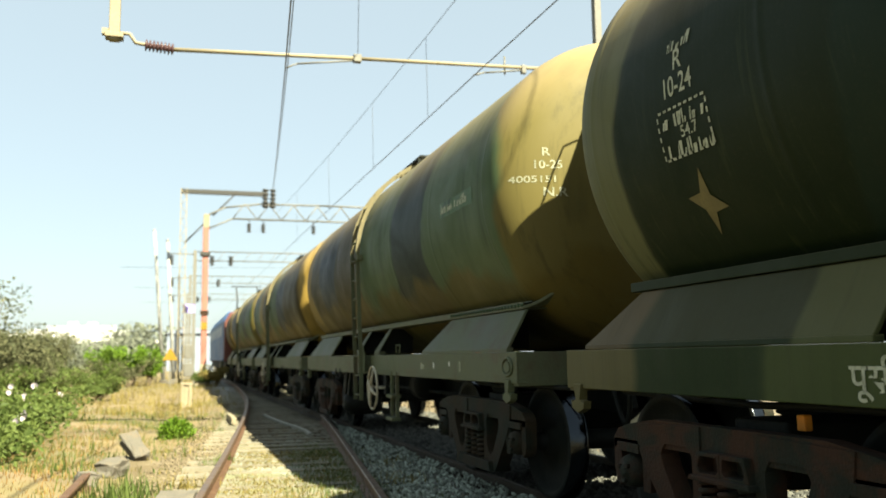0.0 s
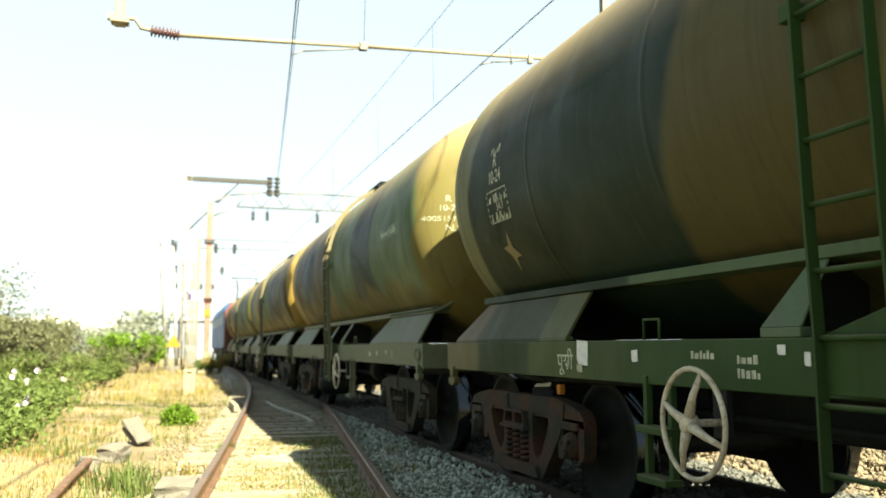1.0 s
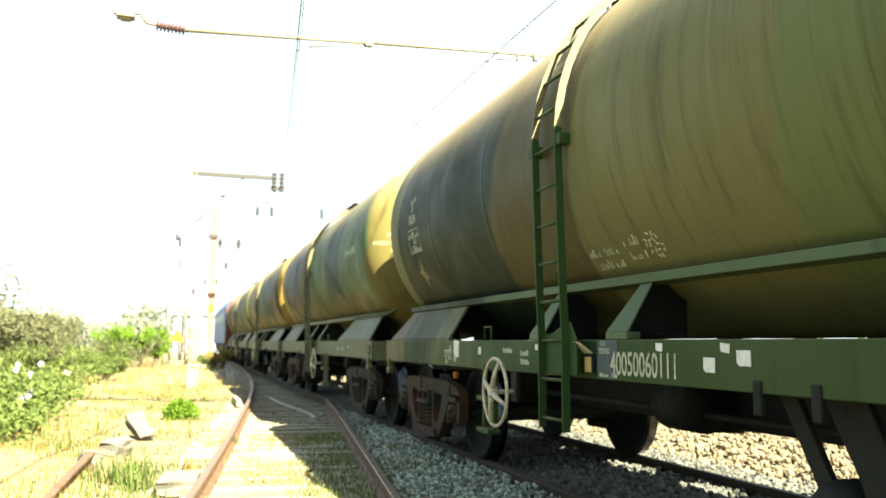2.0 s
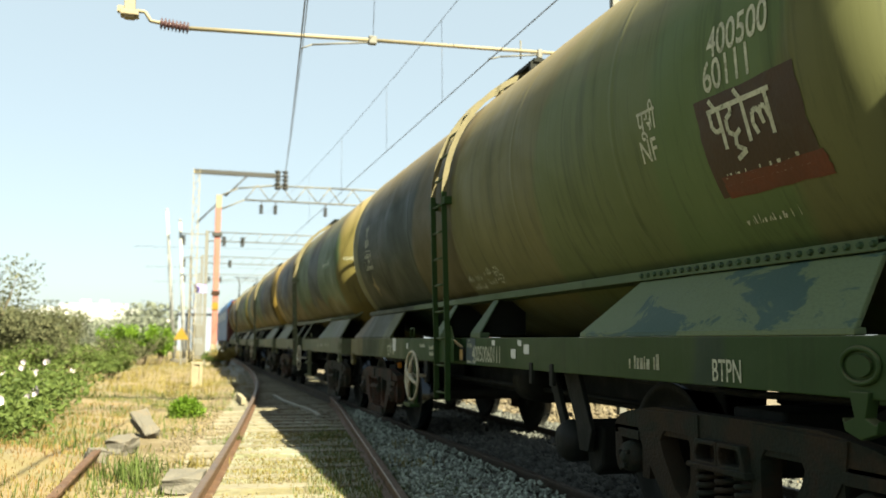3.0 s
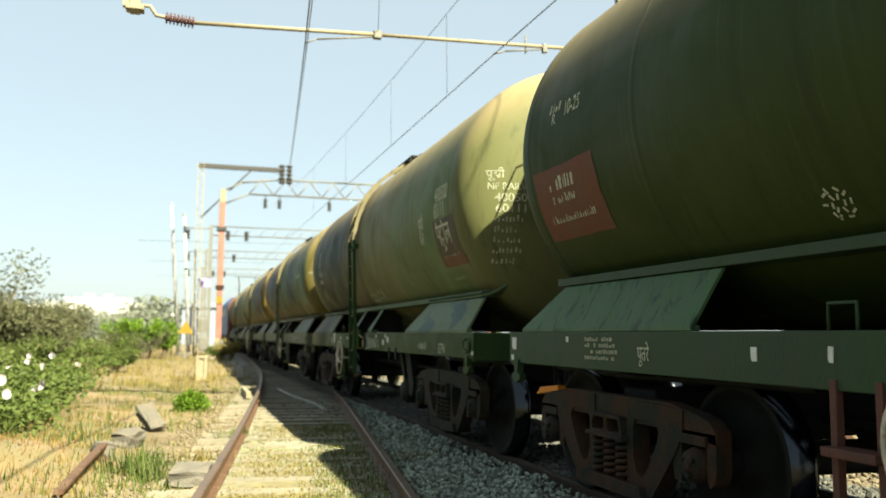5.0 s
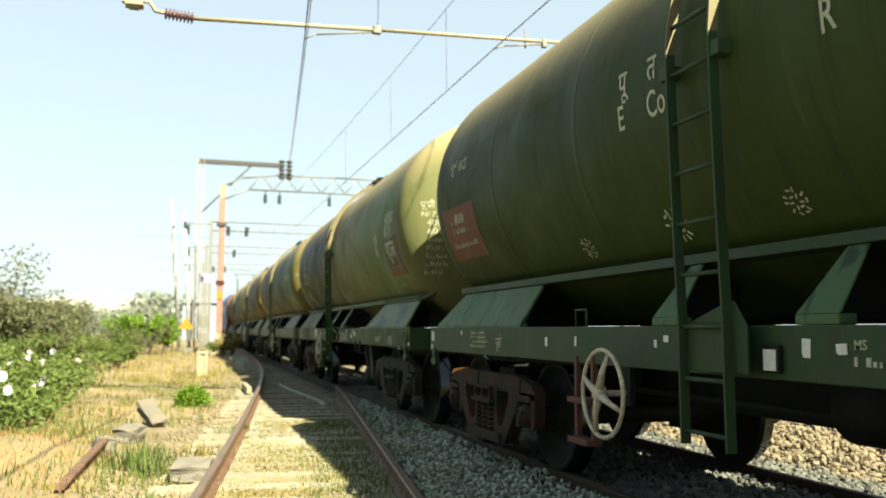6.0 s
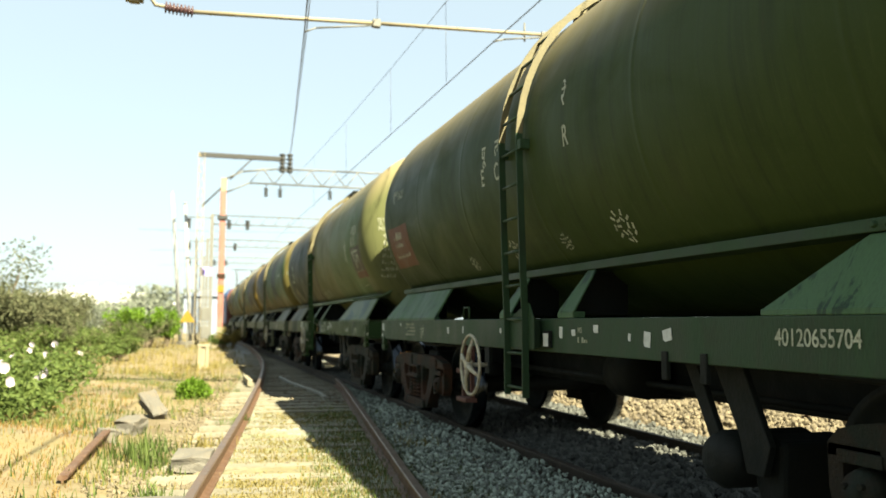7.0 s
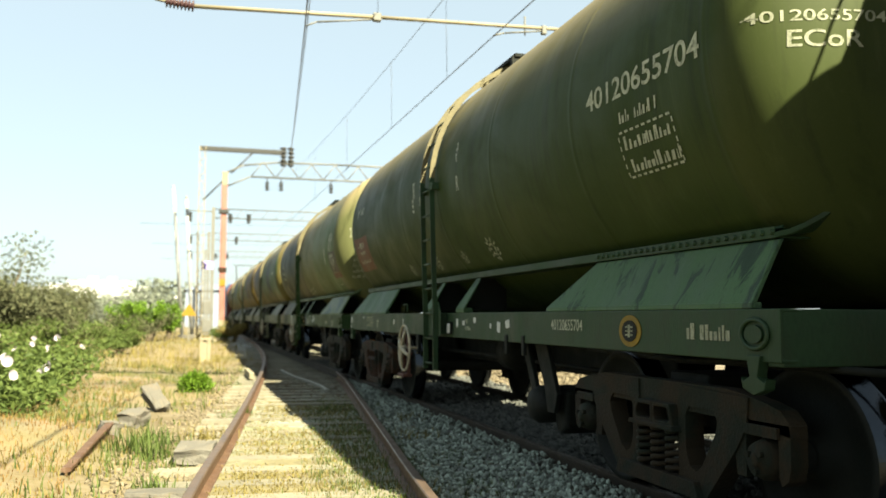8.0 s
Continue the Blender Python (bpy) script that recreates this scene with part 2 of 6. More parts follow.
SLEEPER = surface("dusty_concrete_sleeper", (0.135, 0.126, 0.095), 0.85, 0, 0.4, 30, 0.7, 3, (1, 1, 1), (0.10, 0.085, 0.05), 0.7, 0.4)
STONE = surface("grey_ballast_stone", (0.26, 0.28, 0.24), 0.85, 0, 0.3, 60, 0.55, 5)
# darker stone colour that paints in the shade under the train
STONE_SHADE = surface("shade_dark_ballast_stone", (0.06, 0.062, 0.058), 0.85, 0, 0.3, 60, 0.55, 5)
STONE_L = surface("pale_buff_ballast_stone", (0.252, 0.21, 0.14), 0.85, 0, 0.3, 60, 0.55, 5)
ORANGEG = surface("orange_dry_grass", (0.189, 0.1155, 0.0385), 0.8, 0, 0, 20, 0.6, 1.1, through_light=0.35)
DRY = surface("dry_straw_grass", (0.1785, 0.147, 0.049), 0.8, 0, 0, 20, 0.6, 1.1, random_tint=0.2, through_light=0.35)
GRASSG = surface("green_weed_leaf", (0.057, 0.095, 0.02052), 0.7, 0, 0, 20, 0.55, 0.9, through_light=0.35)
LEAFB = surface("bright_green_leaf", (0.0912, 0.1672, 0.01672), 0.6, 0, 0, 20, 0.6, 0.9, through_light=0.4)
LEAFD = surface("dull_olive_leaf", (0.0646, 0.076, 0.0342), 0.8, 0, 0, 20, 0.6, 0.4, through_light=0.3)
LEAFH = surface("dusty_far_foliage", (0.0988, 0.114, 0.0874), 0.9, 0, 0, 20, 0.7, 0.05)
PETAL = surface("pale_lilac_petal", (0.38, 0.342, 0.38), 0.7, 0, 0, 30, 0.85, 9, through_light=0.3)
BARK = surface("grey_bark", (0.1216, 0.0988, 0.0684), 0.9, 0, 0.5, 20, 0.6, 6)
POSTW = surface("dull_white_post_paint", (0.2584, 0.266, 0.2584), 0.7)
FARW = surface("white_far_building_wall", (0.3268, 0.3344, 0.3344), 0.8, 0, 0, 5, 0.92, 0.1)
GLASSD = surface("dark_window_glass", (0.2584, 0.2888, 0.3192), 0.4, 0, 0, 5, 0.9, 0.5)
BLUE = surface("blue_locomotive_paint", (0.018, 0.085, 0.22), 0.5, 0, 0.05, 20, 0.8, 1.0)
BLUEG = surface("grey_blue_sheet_wall", (0.1444, 0.1748, 0.228), 0.6, 0, 0.05, 20, 0.85, 0.6)


def ground_material():
    m = bpy.data.materials.new("dry_earth_and_ballast")
    m.use_nodes = True
    nt = m.node_tree
    b = nt.nodes["Principled BSDF"]
    co = nt.nodes.new("ShaderNodeTexCoord")
    sep = nt.nodes.new("ShaderNodeSeparateXYZ")
    nt.links.new(co.outputs["Object"], sep.inputs[0])
    wob = noise_at(nt, 0.9, 5, rough=0.65)
    add = nt.nodes.new("ShaderNodeMath")
    add.operation = "MULTIPLY_ADD"
    nt.links.new(wob, add.inputs[0])
    add.inputs[1].default_value = 1.6
    nt.links.new(sep.outputs[0], add.inputs[2])
    earth = mix(nt, (0.068, 0.051, 0.0238), (0.1156, 0.0884, 0.0374), ramp(nt, noise_at(nt, 0.45, 6, warp=0.5), (0.35, 0.0), (0.65, 1.0)))
    earth = mix(nt, earth, (0.122, 0.090, 0.046), ramp(nt, noise_at(nt, 0.5, 5, warp=0.4), (0.52, 0.0), (0.6, 0.8)))
    earth = mix(nt, earth, (0.1224, 0.102, 0.068), ramp(nt, noise_at(nt, 1.7, 6, rough=0.7), (0.5, 0.0), (0.7, 0.8)))
    earth = mix(nt, earth, (0.0544, 0.068, 0.0204), ramp(nt, noise_at(nt, 0.16, 5, warp=0.6), (0.52, 0.0), (0.62, 0.65)))
    # straw-littered earth between the siding's rails
    line = nt.nodes.new("ShaderNodeMath")
    line.operation = "MULTIPLY_ADD"
    nt.links.new(sep.outputs[1], line.inputs[0])
    line.inputs[1].default_value = -0.11
    nt.links.new(sep.outputs[0], line.inputs[2])
    edge = nt.nodes.new("ShaderNodeMath")
    edge.operation = "MULTIPLY_ADD"
    nt.links.new(wob, edge.inputs[0])
    edge.inputs[1].default_value = 0.5
    nt.links.new(line.outputs[0], edge.inputs[2])
    bed = nt.nodes.new("ShaderNodeMapRange")
    nt.links.new(edge.outputs[0], bed.inputs[0])
    bed.inputs[1].default_value, bed.inputs[2].default_value, bed.inputs[3].default_value, bed.inputs[4].default_value = -2.0, 4.0, 0.0, 1.0
    litter = mix(nt, (0.0727, 0.0594, 0.0288), (0.131, 0.115, 0.0518), ramp(nt, noise_at(nt, 6.0, 6, rough=0.7), (0.35, 0.0), (0.65, 1.0)))
    stones = nt.nodes.new("ShaderNodeTexVoronoi")
    stones.inputs["Scale"].default_value = 17
    nt.links.new(co.outputs["Object"], stones.inputs["Vector"])
    grey = mix(nt, (0.08, 0.085, 0.08), (0.24, 0.25, 0.23), ramp(nt, stones.outputs["Color"], (0.1, 0.0), (0.9, 1.0)))
    wide = nt.nodes.new("ShaderNodeMapRange")
    nt.links.new(add.outputs[0], wide.inputs[0])
    wide.inputs[1].default_value, wide.inputs[2].default_value = 2.3, 3.1
    c = mix(nt, earth, grey, wide.outputs[0])
    # the straw thins out into dark gravel further along the siding and towards the running line
    thin = nt.nodes.new("ShaderNodeMapRange")
    along = nt.nodes.new("ShaderNodeMath")
    along.operation = "MULTIPLY_ADD"
    nt.links.new(wob, along.inputs[0])
    along.inputs[1].default_value = 5.0
    nt.links.new(sep.outputs[1], along.inputs[2])
    nt.links.new(along.outputs[0], thin.inputs[0])
    thin.inputs[1].default_value, thin.inputs[2].default_value = 10.0, 13.5
    gravel = mix(nt, (0.07, 0.083, 0.07), (0.25, 0.275, 0.225), ramp(nt, stones.outputs["Color"], (0.1, 0.0), (0.9, 1.0)))
    gravel = mix(nt, gravel, (0.10, 0.12, 0.045), ramp(nt, noise_at(nt, 1.1, 5, warp=0.5), (0.48, 0.0), (0.6, 0.6)))
    litter = mix(nt, litter, gravel, ramp(nt, thin.outputs[0], (0.0, 0.0), (1.0, 0.8)))
    litter = mix(nt, litter, gravel, ramp(nt, bed.outputs[0], (0.42, 0.0), (0.47, 0.75)))
    c = mix(nt, c, litter, ramp(nt, bed.outputs[0], (0.22, 0.0), (0.27, 0.9), (0.54, 0.9), (0.58, 0.0)))
    far = nt.nodes.new("ShaderNodeMapRange")
    nt.links.new(sep.outputs[0], far.inputs[0])
    far.inputs[1].default_value, far.inputs[2].default_value = 4.9, 5.6
    buff = mix(nt, (0.0476, 0.0374, 0.0238), (0.136, 0.1122, 0.0748), ramp(nt, stones.outputs["Color"], (0.1, 0.0), (0.9, 1.0)))
    c = mix(nt, c, buff, far.outputs[0])
    nt.links.new(c, b.inputs["Base Color"])
    b.inputs["Roughness"].default_value = 0.95
    n = nt.nodes.new("ShaderNodeBump")
    n.inputs["Strength"].default_value, n.inputs["Distance"].default_value = 0.6, 0.04
    nt.links.new(mix(nt, stones.outputs["Distance"], noise_at(nt, 14, 6), 0.6), n.inputs["Height"])
    nt.links.new(n.outputs[0], b.inputs["Normal"])
    return m


GROUND = ground_material()


# ---- mesh helpers ----
class Shape:
    """Vertices and faces gathered for one mesh."""

    def __init__(self):
        self.v, self.f, self.smooth = [], [], []

    def add(self, verts, faces, smooth=False):
        k = len(self.v)
        self.v += [tuple(p) for p in verts]
        self.f += [tuple(i + k for i in q) for q in faces]
        self.smooth += [smooth] * len(faces)
        return self

    def box(self, x0, x1, y0, y1, z0, z1):
        return self.add([(x, y, z) for x in (x0, x1) for y in (y0, y1) for z in (z0, z1)],
                        [(0, 1, 3, 2), (4, 6, 7, 5), (0, 4, 5, 1), (2, 3, 7, 6), (0, 2, 6, 4), (1, 5, 7, 3)])

    def hexa(self, low, high):
        """A block between two four-cornered faces."""
        return self.add(list(low) + list(high), [(3, 2, 1, 0), (4, 5, 6, 7), (0, 1, 5, 4), (1, 2, 6, 5), (2, 3, 7, 6), (3, 0, 4, 7)])

    def slab(self, poly, axis, a, b):
        """A flat outline (in the two other axes) made thick from a to b along axis."""
        n = len(poly)

        def put(u, v, w):
            return {"x": (w, u, v), "y": (u, w, v), "z": (u, v, w)}[axis]
        verts = [put(u, v, a) for u, v in poly] + [put(u, v, b) for u, v in poly]
        return self.add(verts, [tuple(range(n))[::-1], tuple(range(n, 2 * n))] + [(i, (i + 1) % n, n + (i + 1) % n, n + i) for i in range(n)])

    def tube(self, path, r, sides=8, closed=False):
        """A round bar along a path; r is one radius or one for each point."""
        pts = [Vector(p) for p in path]
        n = len(pts)
        radii = r if isinstance(r, (list, tuple)) else [r] * n
        verts, side = [], None
        for i, p in enumerate(pts):
            a = pts[(i - 1) % n] if closed or i else p
            b = pts[(i + 1) % n] if closed or i < n - 1 else p
            d = (b - a).normalized()
            if side is None:
                side = d.cross(Vector((0, 0, 1)) if abs(d.z) < 0.9 else Vector((1, 0, 0)))
            side = (side - d * side.dot(d)).normalized()
            up = side.cross(d)
            verts += [p + (side * math.cos(k * math.tau / sides) + up * math.sin(k * math.tau / sides)) * radii[i] for k in range(sides)]
        faces = []
        for i in range(n if closed else n - 1):
            j = (i + 1) % n
            faces += [(i * sides + k, i * sides + (k + 1) % sides, j * sides + (k + 1) % sides, j * sides + k) for k in range(sides)]
        self.add(verts, faces, True)
        if not closed:
            k = len(self.v) - len(verts)
            self.f += [tuple(range(k, k + sides))[::-1], tuple(range(k + (n - 1) * sides, k + n * sides))]
            self.smooth += [False, False]
        return self

    def plate_with_hole(self, outer, hole, a, b, n=36):
        """A thick plate (outlines in y and z, seen along x) with one hole through it, from x = a to b."""
        cy, cz = sum(p[0] for p in hole) / len(hole), sum(p[1] for p in hole) / len(hole)

        def reach(poly, ang):
            dy, dz = math.cos(ang), math.sin(ang)
            best = 0.0
            for (y0, z0), (y1, z1) in zip(poly, poly[1:] + poly[:1]):
                ey, ez = y1 - y0, z1 - z0
                den = dy * ez - dz * ey
                if abs(den) > 1e-9:
                    t = ((y0 - cy) * ez - (z0 - cz) * ey) / den
                    u = ((y0 - cy) * dz - (z0 - cz) * dy) / den
                    if t > 0 and -1e-6 <= u <= 1 + 1e-6:
                        best = max(best, t)
            return cy + dy * best, cz + dz * best
        angles = sorted([k * math.tau / n for k in range(n)] + [math.atan2(z - cz, y - cy) % math.tau for y, z in outer])
        o, h = [reach(outer, g) for g in angles], [reach(hole, g) for g in angles]
        m = len(angles)
        verts = [(x, y, z) for x in (a, b) for loop in (o, h) for y, z in loop]
        faces = []
        for i in range(m):
            j = (i + 1) % m
            faces += [(i, m + i, m + j, j), (2 * m + i, 2 * m + j, 3 * m + j, 3 * m + i), (i, j, 2 * m + j, 2 * m + i), (m + i, 3 * m + i, 3 * m + j, m + j)]
        return self.add(verts, faces)

    def turned(self, profile, axis="y", sides=24, centre=(0, 0, 0)):
        """A profile of (along, radius) turned round an axis."""
        n = len(profile)
        verts = []
        for a, r in profile:
            for k in range(sides):
                c, s = r * math.cos(k * math.tau / sides), r * math.sin(k * math.tau / sides)
                p = {"x": (a, c, s), "y": (s, a, c), "z": (c, s, a)}[axis]
                verts.append(tuple(u + w for u, w in zip(p, centre)))
        faces = [(i * sides + k, i * sides + (k + 1) % sides, (i + 1) * sides + (k + 1) % sides, (i + 1) * sides + k) for i in range(n - 1) for k in range(sides)]
        self.add(verts, faces, True)
        k = len(self.v) - len(verts)
        self.f += [tuple(range(k, k + sides))[::-1], tuple(range(k + (n - 1) * sides, k + n * sides))]
        self.smooth += [False, False]
        return self

    def mesh(self, name, material):
        me = bpy.data.meshes.new(name)
        me.from_pydata(self.v, [], self.f)
        me.polygons.foreach_set("use_smooth", self.smooth)
        me.materials.append(material)
        bm = bmesh.new()
        bm.from_mesh(me)
        bmesh.ops.recalc_face_normals(bm, faces=bm.faces)
        bm.to_mesh(me)
        bm.free()
        return me


def part(name, shape, material, parent=None, label="", bevel=0.0):
    """One mesh object, under a thing or a part of it."""
    ob = new(name, shape.mesh(name, material) if isinstance(shape, Shape) else shape)
    ob.parent = parent
    if label:
        tagged(ob, label)
    if bevel:
        b = ob.modifiers.new("worn_edge", "BEVEL")
        b.width, b.segments, b.limit_method, b.angle_limit = bevel, 2, "ANGLE", radians(40)
    return ob


def empty(name, m, label, category, group="", kind=""):
    ob = new(name)
    ob.matrix_basis = m
    return tagged(ob, label, category, group, kind)


# ---- the tracks' lines ----
TX = 3.96          # the train's track
NEAR = TX - 0.87   # its rail on the camera's side
LEFT = [(-2.20, -14.0), (-0.90, -2.0), (-0.42, 2.0), (0.02, 6.3), (0.30, 8.6), (0.80, 12.9), (1.57, 20.2), (2.14, 27.0), (2.60, 36.0), (2.93, 47.0), (3.00, 60.0)]
RIGHT = [(-0.55, -14.0), (0.72, -2.0), (1.17, 2.0), (1.60, 6.1), (1.84, 8.1), (2.18, 10.9), (2.86, 16.6), (3.04, 18.6)]


def smooth_line(points, step=0.5):
    """(x, y) along a smooth line through the points, every step metres of y."""
    xs, ys = [p[0] for p in points], [p[1] for p in points]
    out, y = [], ys[0]
    while y < ys[-1] + 1e-6:
        j = max(0, min(len(ys) - 2, sum(1 for v in ys if v <= y) - 1))
        t = (y - ys[j]) / (ys[j + 1] - ys[j])

        def slope(i):
            a, b = max(0, i - 1), min(len(ys) - 1, i + 1)
            return (xs[b] - xs[a]) / (ys[b] - ys[a])
        h = ys[j + 1] - ys[j]
        x = (2 * t**3 - 3 * t**2 + 1) * xs[j] + (t**3 - 2 * t**2 + t) * h * slope(j) + (3 * t**2 - 2 * t**3) * xs[j + 1] + (t**3 - t**2) * h * slope(j + 1)
        out.append((x, y))
        y += step
    return out


def left_x(y):
    return float(np.interp(y, [p[1] for p in LEFT], [p[0] for p in LEFT]))


RAIL = [(-0.068, -0.155), (0.068, -0.155), (0.068, -0.143), (0.009, -0.128), (0.009, -0.040), (0.035, -0.032), (0.036, -0.008), (0.028, 0.0),
        (-0.028, 0.0), (-0.036, -0.008), (-0.035, -0.032), (-0.009, -0.040), (-0.009, -0.128), (-0.068, -0.143)]


def rail(name, line, label, z=0.0, steel=None):
    s = Shape()
    n = len(RAIL)
    verts = [(x + u, y, z + w) for x, y in line for u, w in RAIL]
    faces = [(i * n + k, i * n + (k + 1) % n, (i + 1) * n + (k + 1) % n, (i + 1) * n + k) for i in range(len(line) - 1) for k in range(n)]
    faces += [tuple(range(n)), tuple(range((len(line) - 1) * n, len(line) * n))]
    s.add(verts, faces)
    ob = part(name, s, steel or RAILS)
    ob.data.materials.append(steel or RAILTOP)
    for p in ob.data.polygons:
        if p.normal.z > 0.7 and p.center.z > z - 0.01:
            p.material_index = 1
    return tagged(ob, label, "rail", "rails", "structure")


def height(x, y):
    """The ground's height."""
    base = -0.19 + 0.05 * noise.noise(Vector((x * 0.5, y * 0.5, 1.0))) + 0.02 * noise.noise(Vector((x * 2.1, y * 2.1, 5.0)))
    far = max(0.0, -x - 1.0)
    bank = 0.10 * min(1.0, max(0.0, (-x - 0.3) / 1.2)) - 0.012 * min(far, 40.0) * (1 if y < 60 else 0.6)
    lump = 0.22 * math.exp(-((x + 2.6) ** 2 / 1.6 + (y - 9.8) ** 2 / 3.0))
    lx = left_x(y)
    if lx < x < lx + 1.8 and y < 40:
        base, bank = -0.166 - 0.03 * min(1.0, max(0.0, (y - 12.0) / 4.0)) + 0.012 * noise.noise(Vector((x * 2.5, y * 2.5, 9.0))), 0.0
    elif x > 1.6:
        base = -0.175 + 0.02 * noise.noise(Vector((x * 3, y * 3, 2.0)))
        bank = 0.0
    if x > 5.4:
        base += 0.10 * min(1.0, (x - 5.4) / 1.0)
    return base + bank + lump


def build_ground():
    def steps(near, grow, lim, first):
        out, s = [0.0], first
        while out[-1] < lim:
            out.append(out[-1] + s)
            if out[-1] > near:
                s *= grow
        return out
    xs = sorted({-a for a in steps(6, 1.35, 3500, 0.2)} | set(steps(9, 1.35, 3500, 0.2)))
    ys = sorted({-a for a in steps(4, 1.8, 3500, 0.4)} | set(steps(26, 1.25, 4500, 0.2)))
    s = Shape()
    s.add([(x, y, height(x, y)) for y in ys for x in xs],
          [(j * len(xs) + i, j * len(xs) + i + 1, (j + 1) * len(xs) + i + 1, (j + 1) * len(xs) + i) for j in range(len(ys) - 1) for i in range(len(xs) - 1)], True)
    tagged(part("ground", s, GROUND), "dry yellow earth beside grey crushed-stone ballast", "ground", kind="structure")


build_ground()
rail("rail_near_track", smooth_line(LEFT), "rust-brown rail of the siding curving into the next track")
rail("rail_near_track", smooth_line(RIGHT), "rust-brown rail of the siding meeting the next track")
rail("rail_main", [(NEAR, y) for y in (-14, 0, 30, 120, 260)], "oily rail under the tank train, coloured darker for its shade", 0.0, RAIL_SHADE)
rail("rail_main", [(NEAR + 1.74, y) for y in (-14, 0, 30, 120, 260)], "oily rail under the tank train, coloured darker for its shade", 0.0, RAIL_SHADE)
rail("rail_check", smooth_line([(2.30, 15.2), (2.34, 16.4), (2.14, 19.0), (2.08, 21.5)]), "pale bent check rail lying between the tracks", -0.105, PALE)
for dx in (0.0, 1.74):
    rail("rail_far_track", [(8.0 + dx, y) for y in (-14, 0, 30, 120, 260)], "rust-brown rail of the sunlit track beyond the train")


def build_sleepers():
    """Sleepers of the siding, the train's track and the one beyond."""
    me = Shape().hexa([(-1.37, -0.125, -0.36), (1.37, -0.125, -0.36), (1.37, 0.125, -0.36), (-1.37, 0.125, -0.36)],
                      [(-1.36, -0.11, -0.157), (1.36, -0.11, -0.157), (1.36, 0.11, -0.157), (-1.36, 0.11, -0.157)]).mesh("sleeper", SLEEPER)
    beds = {"near": empty("sleepers_near_track", pose(0, 0, 0), "dusty concrete sleepers of the siding, half buried in dry grass", "sleepers", kind="structure"),
            "main": empty("sleepers_main_track", pose(0, 0, 0), "dark concrete sleepers in the ballast under the train", "sleepers", kind="structure"),
            "far": empty("sleepers_far_track", pose(0, 0, 0), "sunlit concrete sleepers beyond the train", "sleepers", kind="structure")}
    rnd = random.Random(3)
    for k in range(84):
        y = -13.4 + 0.62 * k
        x = left_x(y) + 0.86
        o = new("sleeper", me)
        o.parent = beds["near"]
        o.matrix_basis = pose(x, y, 0.012 * rnd.uniform(-1, 1), rnd.uniform(-1, 1), rnd.uniform(-0.5, 0.5), -5.5 if y < 30 else -2)
    for name, x, n in (("main", TX, 88), ("far", 8.87, 78)):
        for k in range(n):
            o = new("sleeper", me)
            o.parent = beds[name]
            o.matrix_basis = pose(x, -13.2 + 0.65 * k, -0.012 if name == "main" else 0.0, 0, 0, rnd.uniform(-0.6, 0.6))


# ---- the tank wagon ----
R, ZC, CYL, HEAD, SHIFT = 1.42, 2.665, 5.20, 0.50, -0.15


def tank_profile():
    prof = []
    n = 12
    for k in range(n + 1):
        t = k / n * math.pi / 2
        r = R * math.sin(t) ** (2 / 3.2) if k else 0.02
        prof.append((-CYL - HEAD * max(0.0, math.cos(t)) ** (2 / 2.4), r))
    for y in (-5.17, -3.5, -1.75, 0.0, 1.75, 3.5, 5.17):
        for dy, dr in ((-0.10, 0), (-0.05, 0), (-0.022, 0), (-0.010, 0.0025), (0.010, 0.0025), (0.022, 0), (0.05, 0), (0.10, 0)):
            if abs(y + dy) < CYL:
                prof.append((y + dy, R + dr))
    prof += [(-y, r) for y, r in prof[:n + 1][::-1]]
    return [(y + SHIFT, r) for y, r in sorted(prof, key=lambda p: p[0])]


TANK = tank_profile()


def tank_point(y, deg, out=0.0):
    """A point on the tank's camera-side skin: metres along, degrees above its waist."""
    r = float(np.interp(y, [p[0] for p in TANK], [p[1] for p in TANK])) + out
    return Vector((-r * math.cos(radians(deg)), y, ZC + r * math.sin(radians(deg))))


def letters(text, size, stretch=1.0):
    """The flat mesh of some writing, its foot at the origin: lists of (across, up) and faces, and its width."""
    cu = bpy.data.curves.new("writing", "FONT")
    cu.body, cu.size, cu.offset = text, size, size * 0.012
    ob = bpy.data.objects.new("writing", cu)
    me = ob.to_mesh()
    v = [(p.co.x * stretch, p.co.y) for p in me.vertices]
    f = [tuple(p.vertices) for p in me.polygons]
    ob.to_mesh_clear()
    bpy.data.objects.remove(ob)
    bpy.data.curves.remove(cu)
    return v, f, max([a for a, _ in v] + [0.01])


def on_tank(wagon, text, y, deg, size, material=None, label="", stretch=1.0, name="lettering"):
    """Writing on the tank's side; it reads towards the near end, so its start is at y and it runs to smaller y."""
    v, f, w = letters(text, size, stretch)
    s = Shape()
    s.add([tank_point(y - a, deg + math.degrees(b / R), 0.003) for a, b in v], f)
    return part(name, s, material or WHITE, wagon, label)


def on_head(wagon, text, x, z, size, material=None, stretch=1.0):
    """Writing on the dished end that faces the camera, from x rightwards at height z."""
    v, f, w = letters(text, size, stretch)
    n = len(TANK) // 2
    rr, yy = [p[1] for p in TANK[:n]], [p[0] for p in TANK[:n]]
    pts = []
    for a, b in v:
        px, pz = x + a, z + b
        pts.append((px, float(np.interp(math.hypot(px, pz - ZC), rr, yy)) - 0.003, pz))
    return part("lettering", Shape().add(pts, f), material or FADED, wagon)


